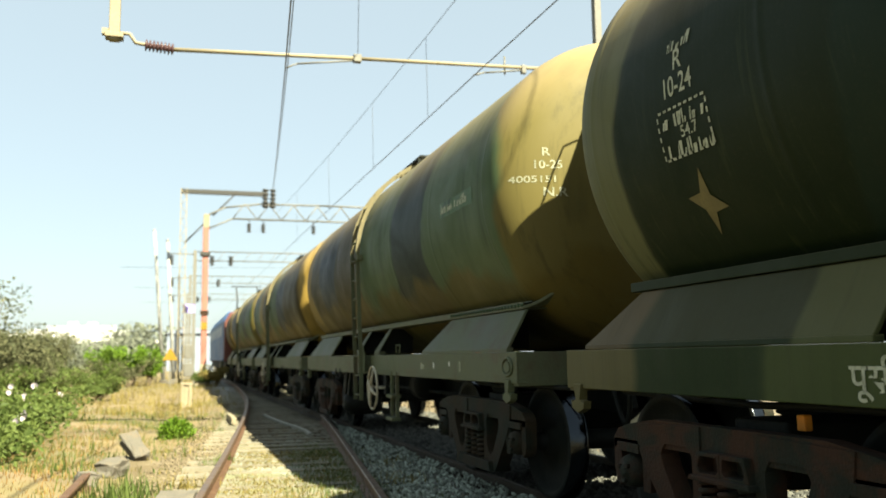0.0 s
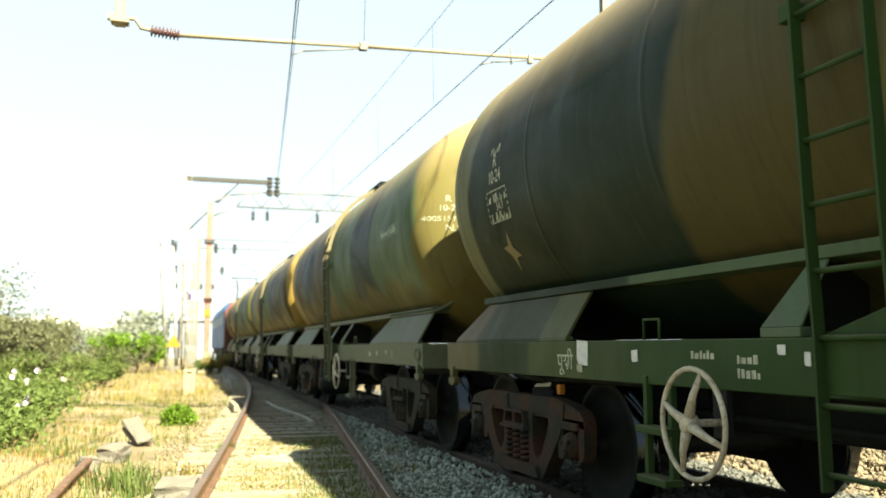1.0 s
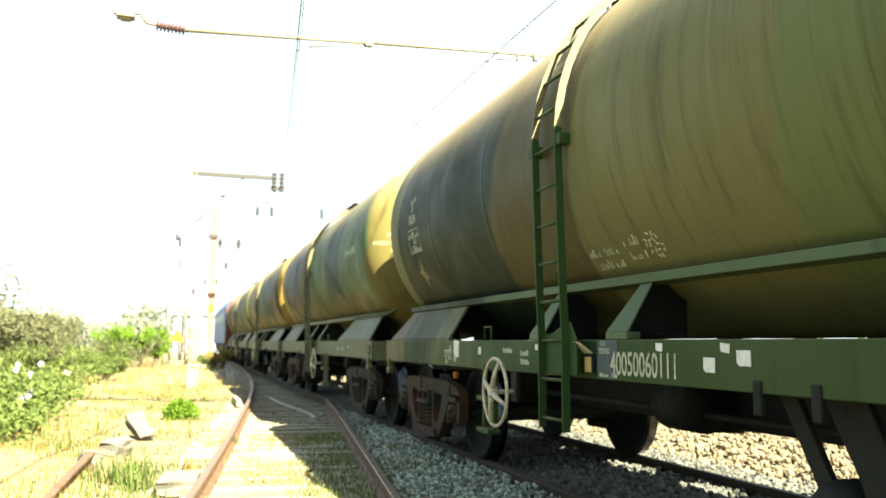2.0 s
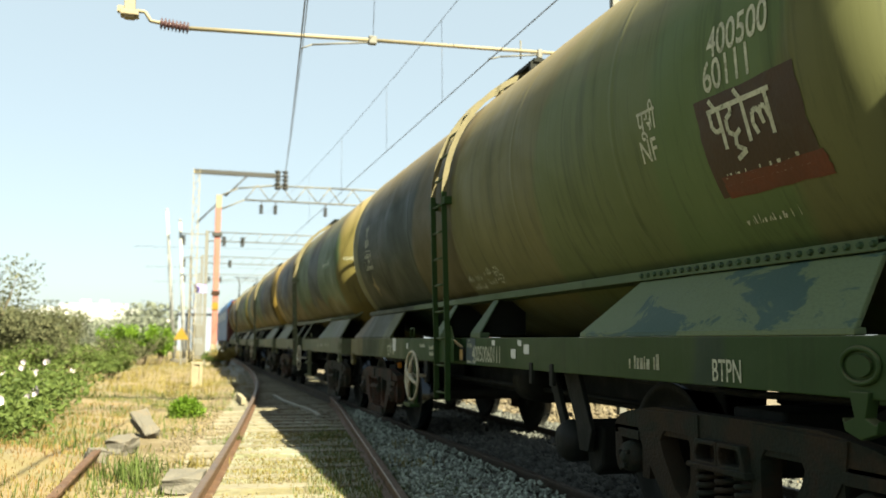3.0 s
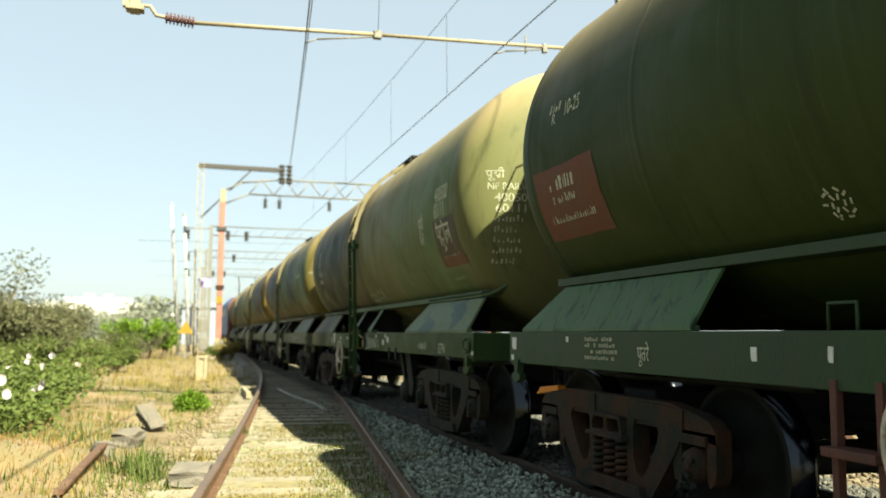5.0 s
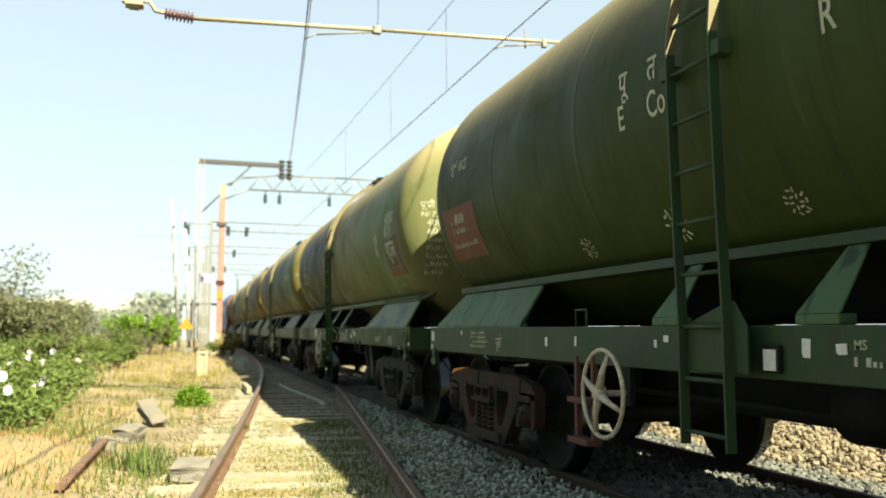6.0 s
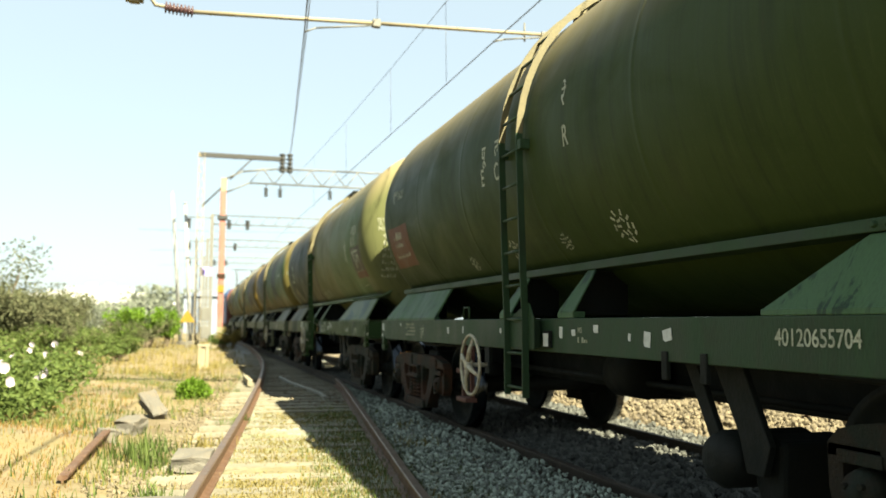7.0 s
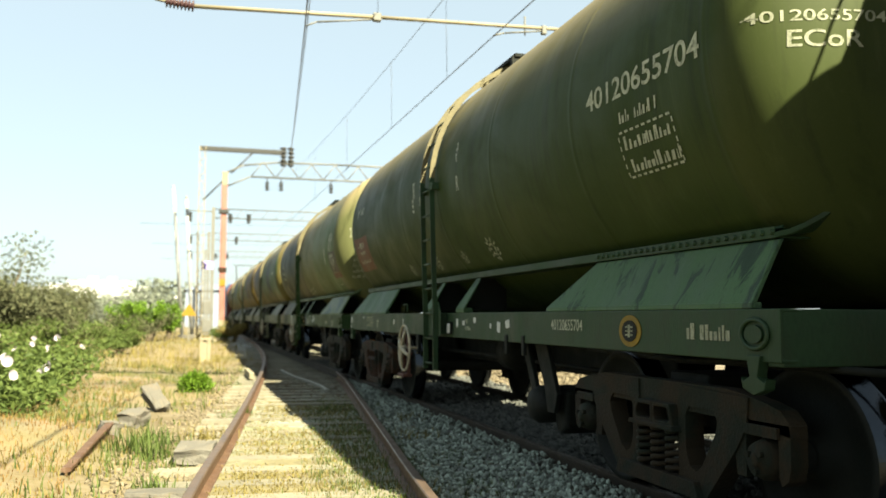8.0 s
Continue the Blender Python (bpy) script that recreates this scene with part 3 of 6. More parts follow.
def bars_on_head(wagon, x, z, rows, width, size, seed):
    """Worn, unreadable stencil rows on the dished end."""
    rnd = random.Random(seed)
    n = len(TANK) // 2
    rr, yy = [p[1] for p in TANK[:n]], [p[0] for p in TANK[:n]]
    s = Shape()
    for k in range(rows):
        a = 0.0
        while a < width * rnd.uniform(0.7, 1.0):
            w, h = rnd.uniform(0.012, 0.022), size * rnd.uniform(0.3, 0.9)
            z0 = z - k * size * 1.5 + rnd.uniform(0, size * 0.2)
            s.add([(px, float(np.interp(math.hypot(px, pz - ZC), rr, yy)) - 0.003, pz) for px, pz in ((x + a, z0), (x + a + w, z0), (x + a + w, z0 + h), (x + a, z0 + h))], [(0, 1, 2, 3)])
            a += w + rnd.uniform(0.012, 0.03)
    tagged(part("faded_lettering", s, FADED, wagon), kind="stuff")


def panel_on_tank(wagon, y0, y1, d0, d1, material, label, out=0.003, name="painted_panel"):
    s = Shape()
    ny, nd = 8, 8
    rnd = random.Random(5)
    top, low = [], []
    for i in range(ny + 1):
        for j in range(nd + 1):
            wob = 0.007 * rnd.uniform(-1, 1) if i in (0, ny) or j in (0, nd) else 0
            y, d = y0 + (y1 - y0) * i / ny + wob, d0 + (d1 - d0) * j / nd + wob * 30
            top.append(tank_point(y, d, out))
    s.add(top, [(i * (nd + 1) + j, i * (nd + 1) + j + 1, (i + 1) * (nd + 1) + j + 1, (i + 1) * (nd + 1) + j) for i in range(ny) for j in range(nd)], True)
    return part(name, s, material, wagon, label)


SOLE = -1.306   # the sole bar's outer face
SZ0, SZ1 = 0.965, 1.225


def on_sole(wagon, text, y, z, size, material=None, label="", stretch=1.0):
    v, f, w = letters(text, size, stretch)
    return part("lettering", Shape().add([(SOLE - 0.004, y - a, z + b) for a, b in v], f), material or WHITE, wagon, label)


def bars_on_sole(wagon, y, z, rows, width, size, seed=1, material=None):
    """Worn writing that nobody can read: short bars."""
    s = Shape()
    rnd = random.Random(seed)
    for k in range(rows):
        a = 0.0
        while a < width:
            w = rnd.uniform(0.015, 0.04)
            if rnd.random() < 0.8:
                zz = z - k * size * 1.4
                s.box(SOLE - 0.004, SOLE - 0.001, y - a - w, y - a, zz, zz + size * rnd.uniform(0.5, 1.0))
            a += w + 0.012
    return tagged(part("faded_lettering", s, material or WHITE, wagon), kind="stuff")


def bars_on_tank(wagon, y, deg, rows, width, size, seed=1, material=None, sub=0.4):
    s = Shape()
    rnd = random.Random(seed)
    for k in range(rows):
        a = 0.0
        while a < width:
            w = rnd.uniform(0.02, 0.06) * size / 0.09
            if rnd.random() < 0.85:
                d0 = deg - math.degrees(k * size * 1.45 / R)
                d1 = d0 + math.degrees(size * rnd.uniform(0.35, 1.0) / R)
                q = [tank_point(y - a, d0, 0.005), tank_point(y - a - w * sub, d0, 0.005), tank_point(y - a - w * sub - rnd.uniform(0, 0.02), d1, 0.005), tank_point(y - a - rnd.uniform(0, 0.02), d1, 0.005)]
                s.add(q, [(0, 1, 2, 3)])
            a += w
    return tagged(part("faded_lettering", s, material or WHITE, wagon), kind="stuff")


def note(wagon, y, z, w, h, tilt=0.0, material=None):
    """A paper label stuck on the sole bar, with one torn corner."""
    c, s_ = math.cos(radians(tilt)), math.sin(radians(tilt))
    w, h = w * 0.78, h * 0.78
    poly = [(-w / 2, -h / 2), (w * 0.3, -h / 2), (w / 2, -h * 0.28), (w / 2, h / 2), (-w / 2, h / 2)]
    part("paper_label", Shape().slab([(y + a * c - b * s_, z + a * s_ + b * c) for a, b in poly], "x", SOLE - 0.005, SOLE - 0.001), material or PAPER, wagon)


def build_bogie(wagon, y, flip, steel):
    """A cast-steel bogie in parts: side frames, springs, bolster and wheelsets. Returns its wheelsets."""
    bogie = new("bogie")
    bogie.parent = wagon
    bogie.matrix_basis = pose(0, y, 0)
    for side in (-1, 1):
        x0, x1 = side * 1.16 - 0.05, side * 1.16 + 0.05
        s = Shape()
        # top chord, pedestals, sloping columns and spring seat
        s.slab([(-1.21, 0.60), (-1.20, 0.67), (-1.14, 0.725), (-1.02, 0.755), (-0.72, 0.80), (0.72, 0.80), (1.02, 0.755), (1.14, 0.725), (1.20, 0.67), (1.21, 0.60), (0.85, 0.64), (-0.85, 0.64)], "x", x0, x1)
        for e in (-1, 1):
            s.plate_with_hole([(e * 0.23, 0.79), (e * 0.90, 0.77), (e * 0.88, 0.62), (e * 0.80, 0.50), (e * 0.50, 0.17), (e * 0.23, 0.17)],
                              [(e * 0.34, 0.67), (e * 0.58, 0.67), (e * 0.63, 0.62), (e * 0.60, 0.54), (e * 0.47, 0.35), (e * 0.41, 0.31), (e * 0.35, 0.33), (e * 0.31, 0.42), (e * 0.31, 0.62)], x0 - 0.012, x1 + 0.012)
            s.slab([(e * 1.208, 0.66), (e * 1.205, 0.46), (e * 1.185, 0.39), (e * 1.14, 0.36), (e * 1.115, 0.40), (e * 1.115, 0.60), (e * 0.86, 0.60), (e * 0.86, 0.36), (e * 0.78, 0.36), (e * 0.74, 0.66)][::e], "x", x0, x1)
            s.box(x0 - 0.02, x1 + 0.02, e * 1.0 - 0.13 if e > 0 else -1.13, e * 1.0 + 0.13 if e > 0 else -0.87, 0.585, 0.64)
        s.slab([(-0.48, 0.17), (0.48, 0.17), (0.44, 0.26), (-0.44, 0.26)], "x", x0 - 0.05, x1 + 0.05)
        part("side_frame", s, steel, bogie, "rusty cast-steel bogie side frame", 0.018)
        g = Shape()
        for cy in (-0.17, 0.0, 0.17):
            pts, n = [], 60
            for k in range(n + 1):
                a = k / n * 6 * math.tau
                pts.append((side * 1.19 + 0.062 * math.cos(a), cy + 0.062 * math.sin(a), 0.27 + 0.26 * k / n))
            g.tube(pts, 0.016, 6)
        part("spring", g, steel, bogie, "stack of dusty coil springs")
        b = Shape().box(*sorted((side * 0.8, side * 1.17)), -0.215, 0.215, 0.53, 0.67)
        b.slab([(-0.27, 0.515), (0.27, 0.515), (0.25, 0.545), (-0.25, 0.545)], "x", *sorted((side * 1.10, side * 1.285)))
        for e in (-1, 1):
            b.plate_with_hole([(e * 0.002, 0.67), (e * 0.20, 0.67), (e * 0.24, 0.535), (e * 0.002, 0.535)],
                              [(e * 0.03, 0.645), (e * 0.17, 0.645), (e * 0.185, 0.62), (e * 0.20, 0.58), (e * 0.18, 0.56), (e * 0.04, 0.56), (e * 0.02, 0.58), (e * 0.02, 0.625)], *sorted((side * 1.17, side * 1.265)))
        part("bolster_end", b, steel, bogie, "", 0.01)
        for e in (-1, 1):
            c = Shape().turned([(side * 1.06, 0.085), (side * 1.10, 0.105), (side * 1.20, 0.105), (side * 1.225, 0.095), (side * 1.25, 0.085), (side * 1.252, 0.04), (side * 1.27, 0.035), (side * 1.272, 0.01)], "x", 20, (0, e * 1.0, 0.47))
            for k in range(3):
                a = k * math.tau / 3 + 0.4
                c.tube([(side * 1.25, e * 1.0 + 0.058 * math.cos(a), 0.47 + 0.058 * math.sin(a)), (side * 1.275, e * 1.0 + 0.058 * math.cos(a), 0.47 + 0.058 * math.sin(a))], 0.016, 6)
            part("axle_bearing", c, steel, bogie, "greasy rusty axle bearing cap")
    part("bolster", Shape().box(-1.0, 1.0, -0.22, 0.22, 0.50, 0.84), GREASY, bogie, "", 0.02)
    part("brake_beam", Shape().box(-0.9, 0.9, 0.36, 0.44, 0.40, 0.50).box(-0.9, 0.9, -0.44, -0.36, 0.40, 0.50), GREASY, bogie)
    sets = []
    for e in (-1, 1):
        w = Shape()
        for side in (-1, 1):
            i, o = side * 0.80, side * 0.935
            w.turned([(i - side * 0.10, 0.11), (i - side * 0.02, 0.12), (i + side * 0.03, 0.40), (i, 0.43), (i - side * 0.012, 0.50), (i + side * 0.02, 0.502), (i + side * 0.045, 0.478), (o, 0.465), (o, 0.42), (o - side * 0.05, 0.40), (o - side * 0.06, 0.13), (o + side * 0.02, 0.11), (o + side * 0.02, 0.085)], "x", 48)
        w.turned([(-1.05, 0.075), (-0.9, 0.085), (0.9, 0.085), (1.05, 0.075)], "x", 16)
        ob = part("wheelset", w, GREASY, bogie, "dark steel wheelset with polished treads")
        ob.data.materials.append(TREAD)
        for p in ob.data.polygons:
            rr = math.hypot(p.center.y, p.center.z)
            if rr > 0.46 and abs(p.normal.x) < 0.75:
                p.material_index = 1
        ob.location = (0, e * 1.0, 0.47)
        sets.append((ob, e * 1.0))
    return sets


def ring(y, z, r, x, n=32):
    return [(x, y + r * math.cos(k * math.tau / n), z + r * math.sin(k * math.tau / n)) for k in range(n)]


def oval(y, z, ry, rz, x, n=32):
    return [(x, y + ry * math.cos(k * math.tau / n), z + rz * math.sin(k * math.tau / n)) for k in range(n)]


def strap(points, wide=0.056, thick=0.015):
    """A flat bar bent in the plane across the track, through the points."""
    s = Shape()
    pts = [Vector(p) for p in points]
    verts = []
    for i, p in enumerate(pts):
        d = (pts[min(i + 1, len(pts) - 1)] - pts[max(i - 1, 0)]).normalized()
        out, dy = Vector((d.z, 0, -d.x)) * wide / 2, Vector((0, thick / 2, 0))
        verts += [p - dy - out, p + dy - out, p + dy + out, p - dy + out]
    n = len(pts)
    faces = [(4 * i + k, 4 * i + (k + 1) % 4, 4 * i + 4 + (k + 1) % 4, 4 * i + 4 + k) for i in range(n - 1) for k in range(4)]
    return s.add(verts, faces + [(3, 2, 1, 0), (4 * n - 4, 4 * n - 3, 4 * n - 2, 4 * n - 1)])


def build_wagon(y, paint, frame_paint, saddle_paint, label, flip=1, handwheel=None, far_saddle=None, rib_paint=None, step_paint=None, flange_paint=None):
    """A bogie tank wagon, its middle y metres along the train. flip: which end carries the handwheel."""
    wagon = empty("tank_wagon", pose(TX, y, 0), label, "tank wagon", "tank wagons of the train")
    part("tank", Shape().turned(TANK, "y", 96, (0, 0, ZC)), paint, wagon, "long cylindrical tank with dished ends and weld seams")
    for side in (-1, 1):
        o = side * 1.306
        s = Shape().slab([(o, SZ0), (o - side * 0.10, SZ0), (o - side * 0.10, SZ0 + 0.014), (o - side * 0.014, SZ0 + 0.018), (o - side * 0.014, SZ1 - 0.018), (o - side * 0.10, SZ1 - 0.014), (o - side * 0.10, SZ1), (o, SZ1)][::side], "y", -5.74, 5.74)
        part("sole_bar", s, frame_paint, wagon, "long painted steel sole bar, scuffed and stained", 0.006)
        for e in (-1, 1):
            y0, y1 = (-2.93, -5.52) if e < 0 else (2.93, 5.45)
            t0, t1 = (-3.45, -5.50) if e < 0 else (2.90, 5.00)
            lo = [(side * 1.30, y0), (side * 1.27, y0), (side * 1.27, y1), (side * 1.30, y1)]
            hi = [(side * 1.11, t0), (side * 1.08, t0), (side * 1.08, t1), (side * 1.11, t1)]
            p = Shape().hexa([(a, b, SZ1 + 0.03) for a, b in lo], [(a, b, 1.585) for a, b in hi])
            p.hexa([(side * 1.305, y0, SZ1 + 0.001), (side * 1.24, y0, SZ1 + 0.001), (side * 1.24, y1, SZ1 + 0.001), (side * 1.305, y1, SZ1 + 0.001)], [(side * 1.302, y0, SZ1 + 0.034), (side * 1.24, y0, SZ1 + 0.034), (side * 1.24, y1, SZ1 + 0.034), (side * 1.302, y1, SZ1 + 0.034)])
            # stiffening webs, near-black to paint the shade behind the saddle
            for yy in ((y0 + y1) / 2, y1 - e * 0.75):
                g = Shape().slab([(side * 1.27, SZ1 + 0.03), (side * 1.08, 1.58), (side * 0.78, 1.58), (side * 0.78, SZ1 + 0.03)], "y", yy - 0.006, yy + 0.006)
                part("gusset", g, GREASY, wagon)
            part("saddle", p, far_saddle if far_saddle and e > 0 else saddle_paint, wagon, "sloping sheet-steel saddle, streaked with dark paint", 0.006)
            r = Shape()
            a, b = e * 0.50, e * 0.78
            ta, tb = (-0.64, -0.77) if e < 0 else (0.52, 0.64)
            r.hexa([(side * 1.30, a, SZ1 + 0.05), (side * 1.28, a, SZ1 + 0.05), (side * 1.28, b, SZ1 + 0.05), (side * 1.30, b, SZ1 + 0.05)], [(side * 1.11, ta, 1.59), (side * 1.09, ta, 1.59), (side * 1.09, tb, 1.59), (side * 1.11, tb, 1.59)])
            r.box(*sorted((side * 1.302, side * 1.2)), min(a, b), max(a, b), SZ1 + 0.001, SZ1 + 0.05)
            # web behind the rib, blackened so its recess looks shaded
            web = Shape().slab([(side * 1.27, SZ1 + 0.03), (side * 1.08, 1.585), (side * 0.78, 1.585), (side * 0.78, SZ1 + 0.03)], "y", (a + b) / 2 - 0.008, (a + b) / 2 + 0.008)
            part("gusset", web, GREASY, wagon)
            part("support_rib", r, rib_paint or saddle_paint, wagon, "", 0.008)
            # rivets under the flange
            if e < 0:
                v = Shape()
                for k in range(26):
                    yy = t0 + (t1 - t0) * (k + 0.5) / 26
                    v.add([(side * 1.126, yy + 0.024 * math.cos(q * math.tau / 8), 1.622 + 0.018 * math.sin(q * math.tau / 8)) for q in range(8)]
                          + [(side * 1.140, yy + 0.014 * math.cos(q * math.tau / 8), 1.622 + 0.010 * math.sin(q * math.tau / 8)) for q in range(8)],
                          [(q, (q + 1) % 8, 8 + (q + 1) % 8, 8 + q) for q in range(8)] + [tuple(range(8, 16))])
                tagged(part("rivet_row", v, FRAME_G, wagon), kind="stuff")
        f = Shape().slab([(side * 1.125, 1.59), (side * 0.84, 1.59), (side * 0.84, 1.60), (side * 1.117, 1.60), (side * 1.117, 1.65), (side * 1.125, 1.65)][::side], "y", -5.48, 5.12)
        f.slab([(side * 1.02, 1.655), (side * 0.86, 1.60), (side * 0.86, 1.66), (side * 0.98, 1.70)][::side], "y", -5.40, 5.08)
        for e in (-1, 1):
            n = 7
            for k in range(n):
                a0, a1 = k / n, (k + 1) / n
                q = [(side * (1.125 - 0.42 * a), (-5.48 if e < 0 else 5.12) + e * 0.26 * a, 1.59 + 0.30 * a ** 1.5) for a in (a0, a1)]
                f.hexa([q[0], (q[0][0] - side * 0.16, q[0][1], q[0][2] + 0.02), (q[1][0] - side * 0.16, q[1][1], q[1][2] + 0.02), q[1]],
                       [(u, w, z + 0.03) for u, w, z in (q[0], (q[0][0] - side * 0.16, q[0][1], q[0][2] + 0.02), (q[1][0] - side * 0.16, q[1][1], q[1][2] + 0.02), q[1])])
        part("tank_flange", f, flange_paint or frame_paint, wagon, "riveted flange along the tank's foot", 0.004)
    # headstocks, couplers, buffers, centre sill
    for e in (-1, 1):
        h = Shape().box(-1.29, 1.29, min(e * 5.62, e * 5.735), max(e * 5.62, e * 5.735), SZ0 - 0.02, SZ1 - 0.002)
        part("headstock", h, frame_paint, wagon, "", 0.006)
        c = Shape().box(-0.07, 0.07, min(e * 5.7, e * 6.02), max(e * 5.7, e * 6.02), 1.03, 1.17)
        c.slab([(-0.15, e * 6.0), (0.15, e * 6.0), (0.19, e * 6.12), (0.10, e * 6.19), (0.02, e * 6.12), (-0.06, e * 6.20), (-0.17, e * 6.12)][::e], "z", 0.96, 1.24)
        part("coupler", c, RUSTY, wagon, "rusty knuckle coupler", 0.015)
        hose = [(-0.45, e * (5.74 + 0.30 * math.sin(k / 10 * math.pi / 2)), 0.95 - 0.32 * math.sin(k / 10 * math.pi)) for k in range(11)]
        part("brake_hose", Shape().tube(hose, 0.022, 8), GREASY, wagon)
        # lifting lug and jacking pad on the sole bar's foot
        for yy in (5.55,):
            lug = Shape().slab([(e * yy - 0.055, SZ0 + 0.03), (e * yy + 0.055, SZ0 + 0.03), (e * yy + 0.03, 0.89), (e * yy + 0.085, 0.865), (e * yy + 0.10, 0.885), (e * yy + 0.085, 0.83), (e * yy, 0.80), (e * yy - 0.085, 0.83), (e * yy - 0.10, 0.885), (e * yy - 0.085, 0.865), (e * yy - 0.03, 0.89)], "x", SOLE - 0.02, SOLE + 0.04)
            part("lashing_lug", lug, frame_paint, wagon, "", 0.006)
            if e < 0:
                pad = Shape().tube(oval(e * yy, 1.10, 0.105, 0.072, SOLE - 0.008), 0.012, 6, True)
                pad.slab([(q[1], q[2]) for q in oval(e * yy, 1.10, 0.068, 0.045, 0.0, 20)], "x", SOLE - 0.016, SOLE + 0.001)
                part("pad_ring", pad, frame_paint, wagon)
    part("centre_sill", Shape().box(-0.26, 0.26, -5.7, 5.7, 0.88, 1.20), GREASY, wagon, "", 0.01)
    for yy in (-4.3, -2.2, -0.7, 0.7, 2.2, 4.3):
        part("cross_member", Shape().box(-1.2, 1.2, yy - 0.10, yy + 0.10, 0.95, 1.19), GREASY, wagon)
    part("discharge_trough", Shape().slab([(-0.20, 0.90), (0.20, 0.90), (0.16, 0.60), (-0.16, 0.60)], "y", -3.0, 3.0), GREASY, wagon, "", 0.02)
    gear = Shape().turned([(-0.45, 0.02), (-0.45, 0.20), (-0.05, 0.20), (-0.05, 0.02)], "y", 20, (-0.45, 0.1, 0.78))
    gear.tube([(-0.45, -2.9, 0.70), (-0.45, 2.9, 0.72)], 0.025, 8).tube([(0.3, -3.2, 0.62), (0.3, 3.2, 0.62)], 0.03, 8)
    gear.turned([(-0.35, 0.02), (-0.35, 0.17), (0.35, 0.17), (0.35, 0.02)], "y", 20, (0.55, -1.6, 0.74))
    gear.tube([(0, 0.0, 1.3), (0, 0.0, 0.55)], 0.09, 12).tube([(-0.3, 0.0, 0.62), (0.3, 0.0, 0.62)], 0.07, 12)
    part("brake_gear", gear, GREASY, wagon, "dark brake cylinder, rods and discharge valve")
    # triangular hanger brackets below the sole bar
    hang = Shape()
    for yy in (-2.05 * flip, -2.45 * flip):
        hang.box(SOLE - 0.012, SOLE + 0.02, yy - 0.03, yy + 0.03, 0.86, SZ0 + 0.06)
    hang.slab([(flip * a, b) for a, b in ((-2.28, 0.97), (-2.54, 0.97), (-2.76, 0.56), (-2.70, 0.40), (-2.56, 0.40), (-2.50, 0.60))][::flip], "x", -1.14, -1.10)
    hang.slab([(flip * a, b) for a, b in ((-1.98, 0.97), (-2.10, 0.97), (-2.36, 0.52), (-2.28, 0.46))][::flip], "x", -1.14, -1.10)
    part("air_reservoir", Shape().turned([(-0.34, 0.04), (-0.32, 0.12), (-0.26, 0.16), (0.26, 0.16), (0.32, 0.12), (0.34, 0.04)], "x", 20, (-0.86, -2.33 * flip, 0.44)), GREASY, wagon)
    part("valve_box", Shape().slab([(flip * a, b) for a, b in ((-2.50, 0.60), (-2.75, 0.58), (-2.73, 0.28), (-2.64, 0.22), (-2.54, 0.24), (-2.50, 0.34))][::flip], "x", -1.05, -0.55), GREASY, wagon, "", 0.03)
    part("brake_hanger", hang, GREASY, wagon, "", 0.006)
    # ladders over both sides to the dome
    ly, half = 0.03 * flip, 0.20
    for side in (-1, 1):
        ladder = new("ladder")
        ladder.parent = wagon
        arc = [(side * (R + 0.06) * math.cos(radians(d)), ZC + (R + 0.06) * math.sin(radians(d))) for d in range(2, 76, 6)]
        path = [(side * 1.43, 0.60), (side * 1.435, 1.25), (side * 1.45, 1.62), (side * 1.475, 2.45)] + arc
        for e in (-1, 1):
            s = strap([(x, ly + e * half, z) for x, z in path[:5]])
            upper = strap([(x, ly + e * half, z) for x, z in path[4:]])
            part("stringer", s, frame_paint, ladder)
            part("upper_stringer", upper, LADDER_SUN, ladder, "curved upper stringer, coloured tan as if sunlit")
        dist, length = 0.07, 0.0
        for (x0, z0), (x1, z1) in zip(path, path[1:]):
            seg = math.hypot(x1 - x0, z1 - z0)
            while dist <= length + seg:
                t = (dist - length) / seg
                x, z = x0 + (x1 - x0) * t, z0 + (z1 - z0) * t
                part("rung", Shape().tube([(x, ly - half, z), (x, ly + half, z)], 0.013, 8), frame_paint, ladder)
                dist += 0.275
            length += seg
        plate = Shape().slab([(ly - half - 0.12, SZ0 + 0.02), (ly + half + 0.03, SZ0 + 0.02), (ly + half + 0.03, SZ1), (ly - half + 0.03, SZ1 + 0.12), (ly - half - 0.02, SZ1 + 0.12), (ly - half - 0.12, SZ1)], "x", *sorted((side * 1.396, side * 1.410)))
        plate.box(*sorted((side * 1.308, side * 1.398)), ly - half - 0.01, ly - half + 0.03, SZ0 + 0.03, SZ1).box(*sorted((side * 1.308, side * 1.398)), ly + half - 0.03, ly + half + 0.01, SZ0 + 0.03, SZ1)
        part("ladder_bracket", plate, frame_paint, ladder, "", 0.006)
        for e in (-1, 1):
            part("ladder_clip", Shape().box(*sorted((side * 1.38, side * 1.50)), ly + e * half - 0.04 + e * 0.04, ly + e * half + 0.04 + e * 0.04, 2.58, 2.66), frame_paint, ladder, "", 0.005)
    # dome and walkway on top
    part("manhole_dome", Shape().turned([(ZC + R - 0.05, 0.30), (ZC + R + 0.10, 0.30), (ZC + R + 0.11, 0.36), (ZC + R + 0.15, 0.36), (ZC + R + 0.17, 0.25), (ZC + R + 0.18, 0.02)], "z", 28), frame_paint, wagon)
    walkway = Shape()
    for k in range(5):
        walkway.box(-0.62 + 0.25 * k, -0.44 + 0.25 * k, ly - 0.55, ly + 0.55, ZC + R - (0.02 if k in (0, 4) else 0), ZC + R + 0.02)
    for yy in (-0.5, 0.5):
        walkway.box(-0.65, 0.75, ly + yy - 0.03, ly + yy + 0.03, ZC + R - 0.15, ZC + R - 0.005)
